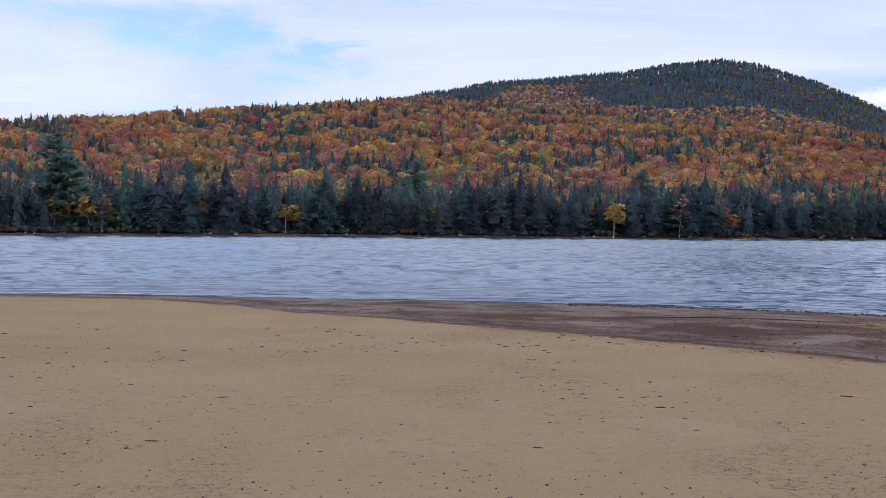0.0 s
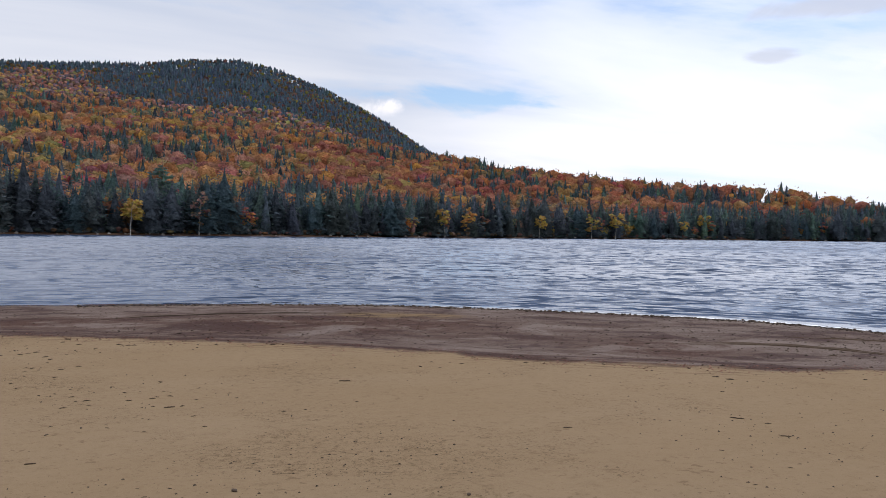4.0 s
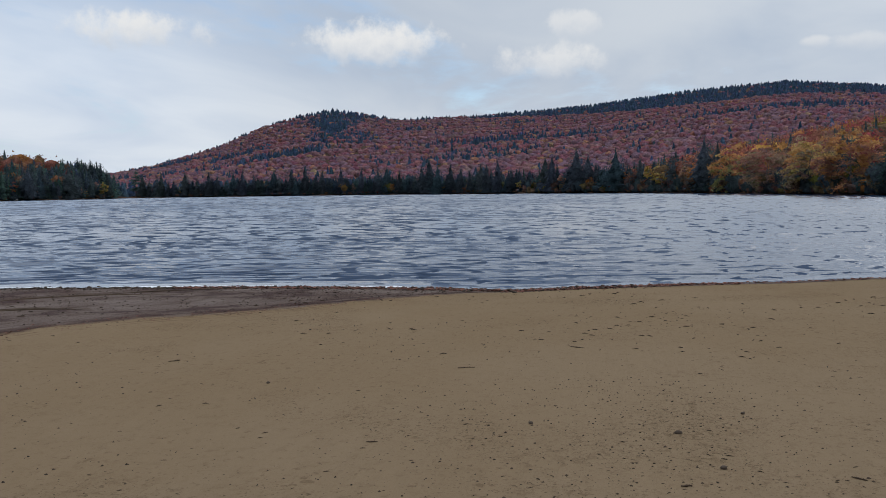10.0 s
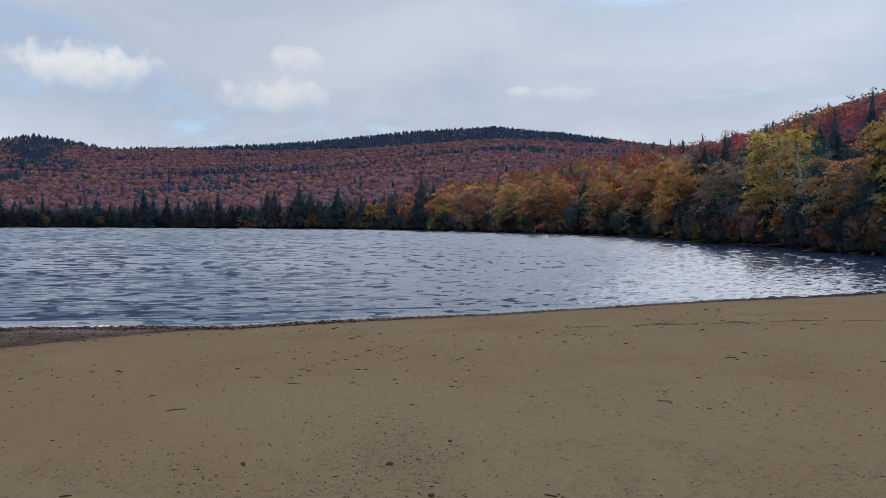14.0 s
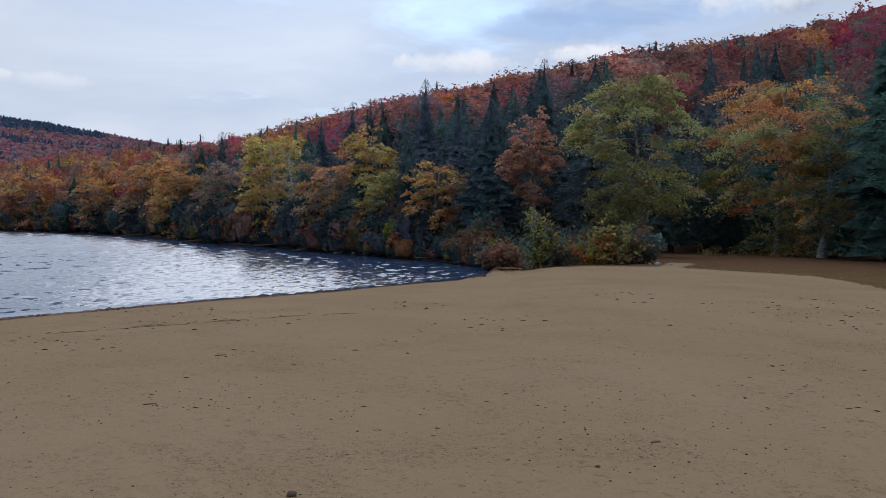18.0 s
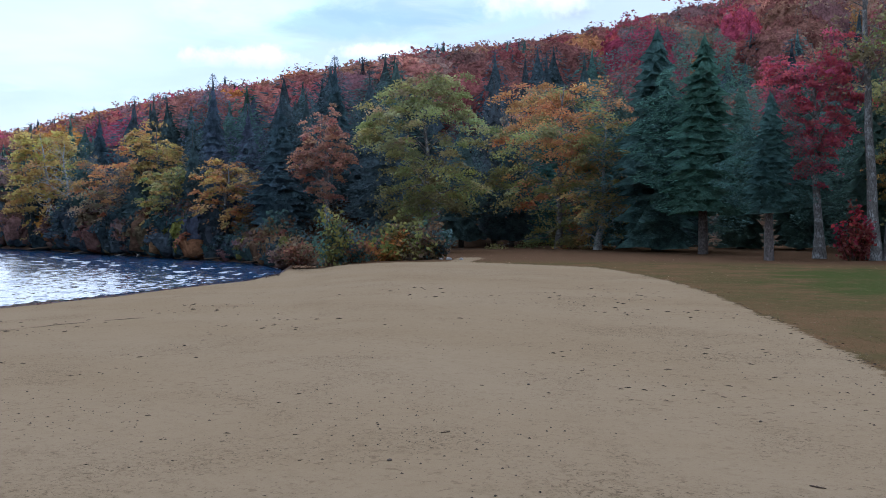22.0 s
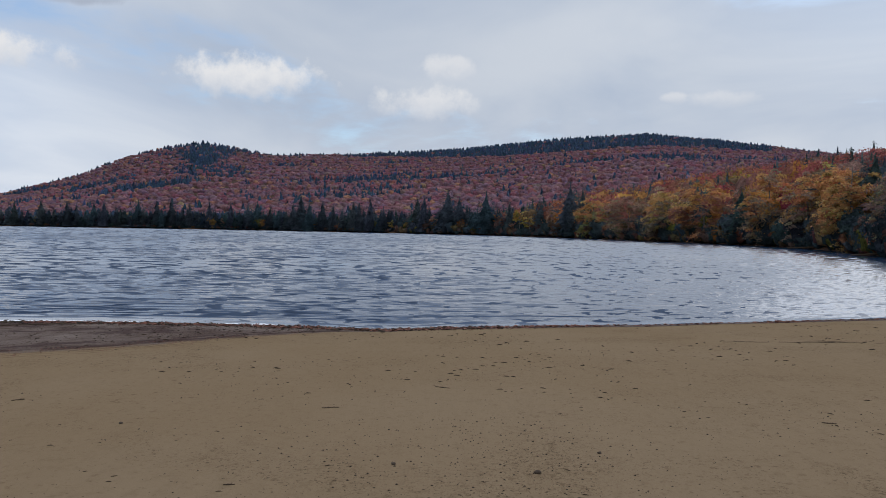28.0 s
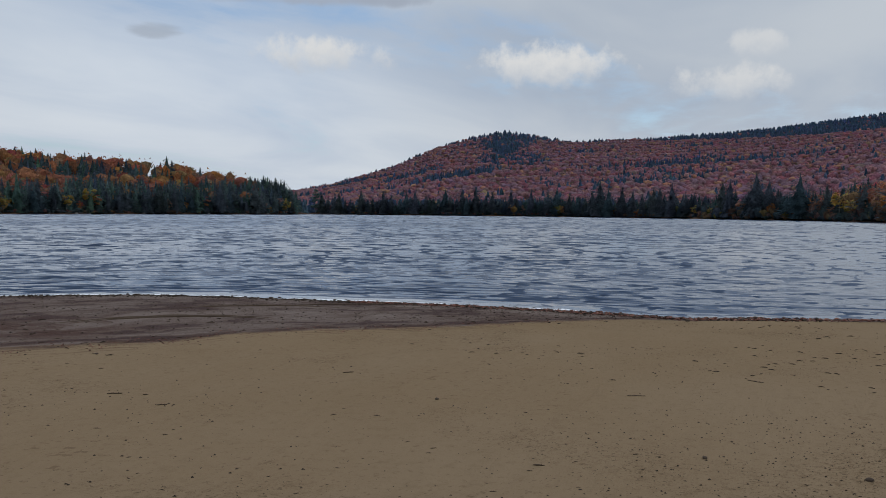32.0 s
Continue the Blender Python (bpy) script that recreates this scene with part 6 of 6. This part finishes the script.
# lawn: fallen leaves and tufts
n = 3600
H, R = np.concatenate([rng.uniform(140, 196, 2600), rng.normal(176, 3, 1000)]), np.concatenate([5 + 45 * rng.random(2600) ** 0.9, rng.normal(11.5, 2.2, 1000)])
keep = R > np.interp(H, LAWN_H, LAWN_R) - 0.3
strew("lawn_leaves", "scattered dry tan and brown leaves on the lawn", "leaves", H[keep], R[keep], leaf_models, 0.018 + 0.045 * rng.random(keep.sum()) ** 3, DRY_LEAF, rng)
tuft_models = []
for k in range(5):
    V, F = [], []
    for q in range(7):
        a, d, t = rng.random() * 6.28, 0.3 * rng.random(), 0.6 + 0.6 * rng.random()
        p = np.array([d * math.cos(a), d * math.sin(a), 0])
        out = np.array([math.cos(a), math.sin(a), 0]) * (0.2 + 0.4 * rng.random())
        side = np.array([-math.sin(a), math.cos(a), 0]) * 0.07
        F.append([3 * q, 3 * q + 1, 3 * q + 2])
        V += [p - side, p + side, p + out + [0, 0, t]]
    tuft_models.append((np.array(V), np.array(F)))
n = 22000
H, R = rng.uniform(146, 192, n), 5.5 + 24 * rng.random(n) ** 1.1
keep = R > np.interp(H, LAWN_H, LAWN_R) + 0.15 + 0.3 * rng.random(n)
strew("lawn_grass", "short worn olive grass mixed with dry stems", "grass", H[keep], R[keep], tuft_models, 0.008 + 0.014 * rng.random(keep.sum()), BLADE, rng)

n = 1100
H = rng.uniform(143, 190, n)
R = np.interp(H, LAWN_H, LAWN_R) + 0.15 + 0.36 * rng.normal(size=n)
strew("lawn_edge_litter", "dark leaf and bark litter along the lawn's edge", "litter", H, R, leaf_models, 0.015 + 0.04 * rng.random(n) ** 2, TWIG, rng)

# dark wrack along the upper edge of the wet strip
n = 3200
H = rng.uniform(-5, 78, n)
R = np.interp(H, WET_H, WET_R) + 0.25 * rng.normal(size=n) + 0.3 * np.sin(H * 1.3)
strew("wrack_line", "thin dark line of bark crumbs along the wet sand edge", "debris", H, R, leaf_models, 0.012 + 0.03 * rng.random(n) ** 2, WINDROW, rng)

n = 1500
H, R = rng.normal(24, 10, n), rng.normal(19.3, 2.6, n)
keep = (R > np.interp(H, WET_H, WET_R) + 0.3) & (R < np.interp(H, NEAR_H, NEAR_R) - 1)
strew("peat_crumbs", "dark red-brown peat and bark crumbs on wet sand", "debris", H[keep], R[keep], leaf_models, 0.015 + 0.045 * rng.random(keep.sum()) ** 2, TWIG, rng)

# single stones and sticks on the sand
for h, r, size in ((-19.0, 7.2, 0.035), (8.6, 8.2, 0.03), (47, 12.0, 0.05), (67.6, 8.4, 0.045), (96.8, 7.1, 0.045), (93.0, 6.4, 0.06), (95.6, 5.6, 0.05), (118.6, 5.6, 0.08), (146.2, 9.1, 0.04),
                   (120.4, 5.4, 0.05), (137.5, 6.2, 0.04), (31.9, 5.75, 0.04), (84.0, 6.6, 0.05), (17.5, 5.9, 0.05), (160, 7.8, 0.035)):
    V, F = stone_geometry(rng, size * 0.42)
    ob = new("stone", solid("stone", V, F, STONE, None, True))
    ob.matrix_world = Matrix.Translation(at(h, r)) @ pose(0, 0, 0, 0, 0, h * 7)
    tagged(ob, "small dark weathered stone lying on the sand", "stone", "loose stones on the beach")


def stick_geometry(rng, length, thick):
    u = np.linspace(-0.5, 0.5, 7)
    P = np.stack([u * length, np.cumsum(rng.normal(size=7)) * 0.02 * length, thick * (0.8 + 0.5 * rng.random(7))], 1)
    V, F = tube(P, thick * (1 - 0.5 * np.abs(u)) * (0.8 + 0.4 * rng.random(7)), 5)
    pile = Pile()
    pile.put(V, F)
    for k in (2, 4):
        d = np.array([0.1 * length, (0.05 + 0.06 * rng.random()) * length * (-1) ** k, thick])
        V, F = tube(np.stack([P[k], P[k] + d * 0.6, P[k] + d]), [0.5 * thick, 0.4 * thick, 0.15 * thick], 4)
        pile.put(V, F)
    return pile


for h, r, length, thick in ((48.1, 9.0, 0.22, 0.008), (50.8, 8.3, 0.14, 0.007), (-17.6, 7.4, 0.16, 0.007), (-19.3, 5.2, 0.12, 0.008), (93.4, 5.2, 0.10, 0.009), (21, 5.0, 0.22, 0.008), (-13.5, 9.3, 0.18, 0.006), (13.5, 9.0, 0.16, 0.008),
                            (24, 10.5, 0.2, 0.009), (80, 9.0, 0.28, 0.007), (87, 10.4, 0.30, 0.007), (121, 5.1, 0.13, 0.008), (127, 5.0, 0.12, 0.007), (163, 6.0, 0.16, 0.008), (150, 5.3, 0.2, 0.006), (103, 5.6, 0.14, 0.007),
                            (171, 6.1, 0.25, 0.007), (38, 8.0, 0.13, 0.007), (6, 7.0, 0.12, 0.007), (62, 10.0, 0.2, 0.007), (141, 7.0, 0.12, 0.007), (74, 6.1, 0.12, 0.007), (110, 9.0, 0.2, 0.007), (114, 12.6, 0.25, 0.008)):
    ob = new("twig", stick_geometry(rng, length * 0.62, thick * 0.7).mesh("twig", TWIG, True))
    ob.matrix_world = Matrix.Translation(at(h, r)) @ pose(0, 0, 0, 0, 0, -h + float(rng.uniform(-35, 35)))
    tagged(ob, "short dark dry twig lying on the sand", "twig", "twigs on the beach")

# long broken drag mark in the sand
# thin dark tubes stand for the furrow
pile = Pile()
for start, stop, offset in ((104.2, 107.0, 0.0), (107.3, 112.2, 0.02), (112.5, 115.6, 0.0), (116.2, 119.4, 0.05), (120.2, 122.6, 0.02), (108.5, 111.0, 0.3), (113.6, 115.0, 0.26)):
    hs = np.linspace(start, stop, 22)
    rs = np.interp(hs, (104, 112, 120, 127), (17.5, 18.2, 19.6, 19.6)) + offset + 0.03 * np.sin(hs * 3.0)
    X = on_ground(hs, rs)
    V, F = tube(X, 0.014 * (0.5 + 0.5 * np.abs(np.sin(hs * 5))) * np.sin(np.linspace(0.15, 3.0, 22)), 5)
    pile.put(V, F)
tagged(new("drag_line", pile.mesh("drag_line", TWIG, True)), "thin broken dark drag mark across the sand", "debris")

# thin broken white line where the ripples wash the pebbles: foam, and sky shine painted white
pile = Pile()
for start in np.arange(43, 76, 2.1):
    if rng.random() < 0.3:
        continue
    hs = np.linspace(start, start + 2.3, 12)
    centre = np.interp(hs, NEAR_H, NEAR_R) + 0.10 + 0.06 * np.sin(hs * 4.1)
    half = (0.05 + 0.20 * rng.random() * np.clip((hs - 34) / 20, 0.2, 1)) * np.sin(np.linspace(0.1, 3.05, 12))
    inner, outer = on_ground(hs, centre - half), on_ground(hs, centre + half)
    inner[:, 2] = outer[:, 2] = 0.012
    V = np.concatenate([inner, outer])
    k = np.arange(11)
    pile.put(V, np.stack([k, k + 12, k + 13, k + 1], 1))
tagged(new("foam", pile.mesh("foam", FOAM_SHINE, True)), "thin white line of foam and painted sky shine along the pebbly waterline", "foam", kind="structure")

# curved drag tracks on the wet strip
pile = Pile()
for h0, r0, rad, a0, a1 in ((50.5, 15.0, 2.6, 0.3, 2.0), (50.5, 15.0, 2.85, 0.4, 2.1), (56, 17.5, 3.4, 0.6, 1.9), (20, 19.0, 5.0, 0.8, 2.2), (63, 18.0, 4.0, 0.9, 2.0)):
    c = at(h0, r0)
    u = np.linspace(a0, a1, 26)
    turn = radians(90 - h0) - 1.2
    xs, ys = c.x + rad * np.cos(u + turn), c.y + rad * 0.8 * np.sin(u + turn)
    hs, rs = np.degrees(np.arctan2(xs, ys)), np.hypot(xs, ys)
    V, F = tube(on_ground(hs, rs), 0.034 * (0.5 + 0.5 * np.abs(np.sin(u * 9))) * np.sin(np.linspace(0.15, 3.0, 26)), 5)
    pile.put(V, F)
tagged(new("drag_track", pile.mesh("drag_track", TWIG, True)), "curved dark drag tracks in the wet sand", "track", kind="structure")

# driftwood and fallen logs along the wooded bank
for h, r, length, thick, turn, tilt in ((117.6, 92.5, 6.0, 0.10, -20, 6), (121.5, 76.5, 3.6, 0.09, 35, 14), (122.3, 72.8, 3.2, 0.08, 60, 20), (119.5, 80.0, 4.0, 0.08, 10, 9), (125.6, 62.8, 2.6, 0.06, 5, 3),
                                        (127.4, 59.2, 3.2, 0.06, 15, 2), (112.9, 111, 6.0, 0.12, -10, 5), (109.4, 156, 8.0, 0.14, 0, 3), (129.6, 52.2, 2.6, 0.05, 20, 2)):
    ob = new("fallen_log", stick_geometry(rng, length, thick).mesh("fallen_log", DRIFTWOOD if tilt > 8 else TWIG, True))
    p = at(h, far_shore(h) + 0.4)
    ob.matrix_world = Matrix.Translation((p.x, p.y, max(p.z, 0.0) + 0.05)) @ pose(0, 0, 0, 0, -tilt, -h + turn)
    tagged(ob, "bleached fallen log lying at the water's edge", "log", "fallen logs on the bank")

# rocks on the far shore, and the few beside the path
for h, r, size in ((141.2, 42.2, 0.15), (140.7, 42.6, 0.10), (142.0, 42.4, 0.11), (130.4, 50.5, 0.2), (128.9, 55, 0.25)):
    V, F = stone_geometry(rng, size, 0.7)
    ob = new("boulder", solid("boulder", V, F, PALE_STONE, None, True))
    ob.matrix_world = Matrix.Translation(at(h, r) - Vector((0, 0, 0.03)))
    tagged(ob, "pale rounded boulder at the edge of the wood", "boulder", "boulders by the path")
n = 170
H = np.sort(rng.uniform(-30, 60, n))
R = np.interp(H, FAR_H, FAR_R) + 0.6 + 1.0 * rng.random(n)
strew("far_shore_rocks", "pale rocks along the foot of the far bank", "rocks", H, R, pebble_models, 0.25 + 0.7 * rng.random(n) ** 3, PALE_STONE, rng)

# undergrowth along the far bank
n = 900
H = rng.uniform(-31, 96, n)
R = np.interp(H, FAR_H, FAR_R) + 2.2 + 3.0 * rng.random(n)
keep = ~((H > 58.6) & (H < 59.6))
H, R = H[keep], R[keep]
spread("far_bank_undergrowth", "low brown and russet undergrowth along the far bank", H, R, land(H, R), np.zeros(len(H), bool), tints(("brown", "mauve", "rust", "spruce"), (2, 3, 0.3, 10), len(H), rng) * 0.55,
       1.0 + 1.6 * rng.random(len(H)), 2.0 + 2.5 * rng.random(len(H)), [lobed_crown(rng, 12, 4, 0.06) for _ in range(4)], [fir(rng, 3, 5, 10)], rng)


# ---- picnic tables in the shade under the trees ----
def plank(size, centre, turn=(0, 0, 0)):
    bm = bmesh.new()
    bmesh.ops.create_cube(bm, size=1.0, matrix=Matrix.Translation(centre) @ pose(0, 0, 0, *turn) @ Matrix.Diagonal((*size, 1)))
    bmesh.ops.bevel(bm, geom=list(bm.edges), offset=0.006, segments=1, affect="EDGES")
    mesh = bpy.data.meshes.new("plank")
    bm.to_mesh(mesh)
    bm.free()
    mesh.materials.append(PLANK)
    return mesh


def picnic_table():
    root = new("picnic_table")
    for k in range(5):
        part("tabletop_board", plank((1.8, 0.135, 0.04), (0, (k - 2) * 0.145, 0.75)), root)
    for side in (-1, 1):
        for k in range(2):
            part("bench_board", plank((1.8, 0.135, 0.04), (0, side * (0.66 + 0.145 * k), 0.44)), root)
    for x in (-0.65, 0.65):
        part("crossbeam", plank((0.05, 1.6, 0.09), (x, 0, 0.375)), root)
        part("top_batten", plank((0.05, 0.7, 0.08), (x, 0, 0.69)), root)
        for side in (-1, 1):
            part("leg", plank((0.05, 0.09, 0.84), (x + 0.05, side * 0.45, 0.37), (side * 28, 0, 0)), root)
    return tagged(root, "weathered brown wooden picnic table in deep shade", "table", "picnic tables under the trees")


first = picnic_table()
first.matrix_world = Matrix.Translation(at(171.6, 63)) @ pose(0, 0, 0, 0, 0, 15)
for h, r, turn in ((177.4, 58, -10), (180.0, 57, 20), (168.6, 68, 40)):
    copy_thing(first, Matrix.Translation(at(h, r)) @ pose(0, 0, 0, 0, 0, turn))
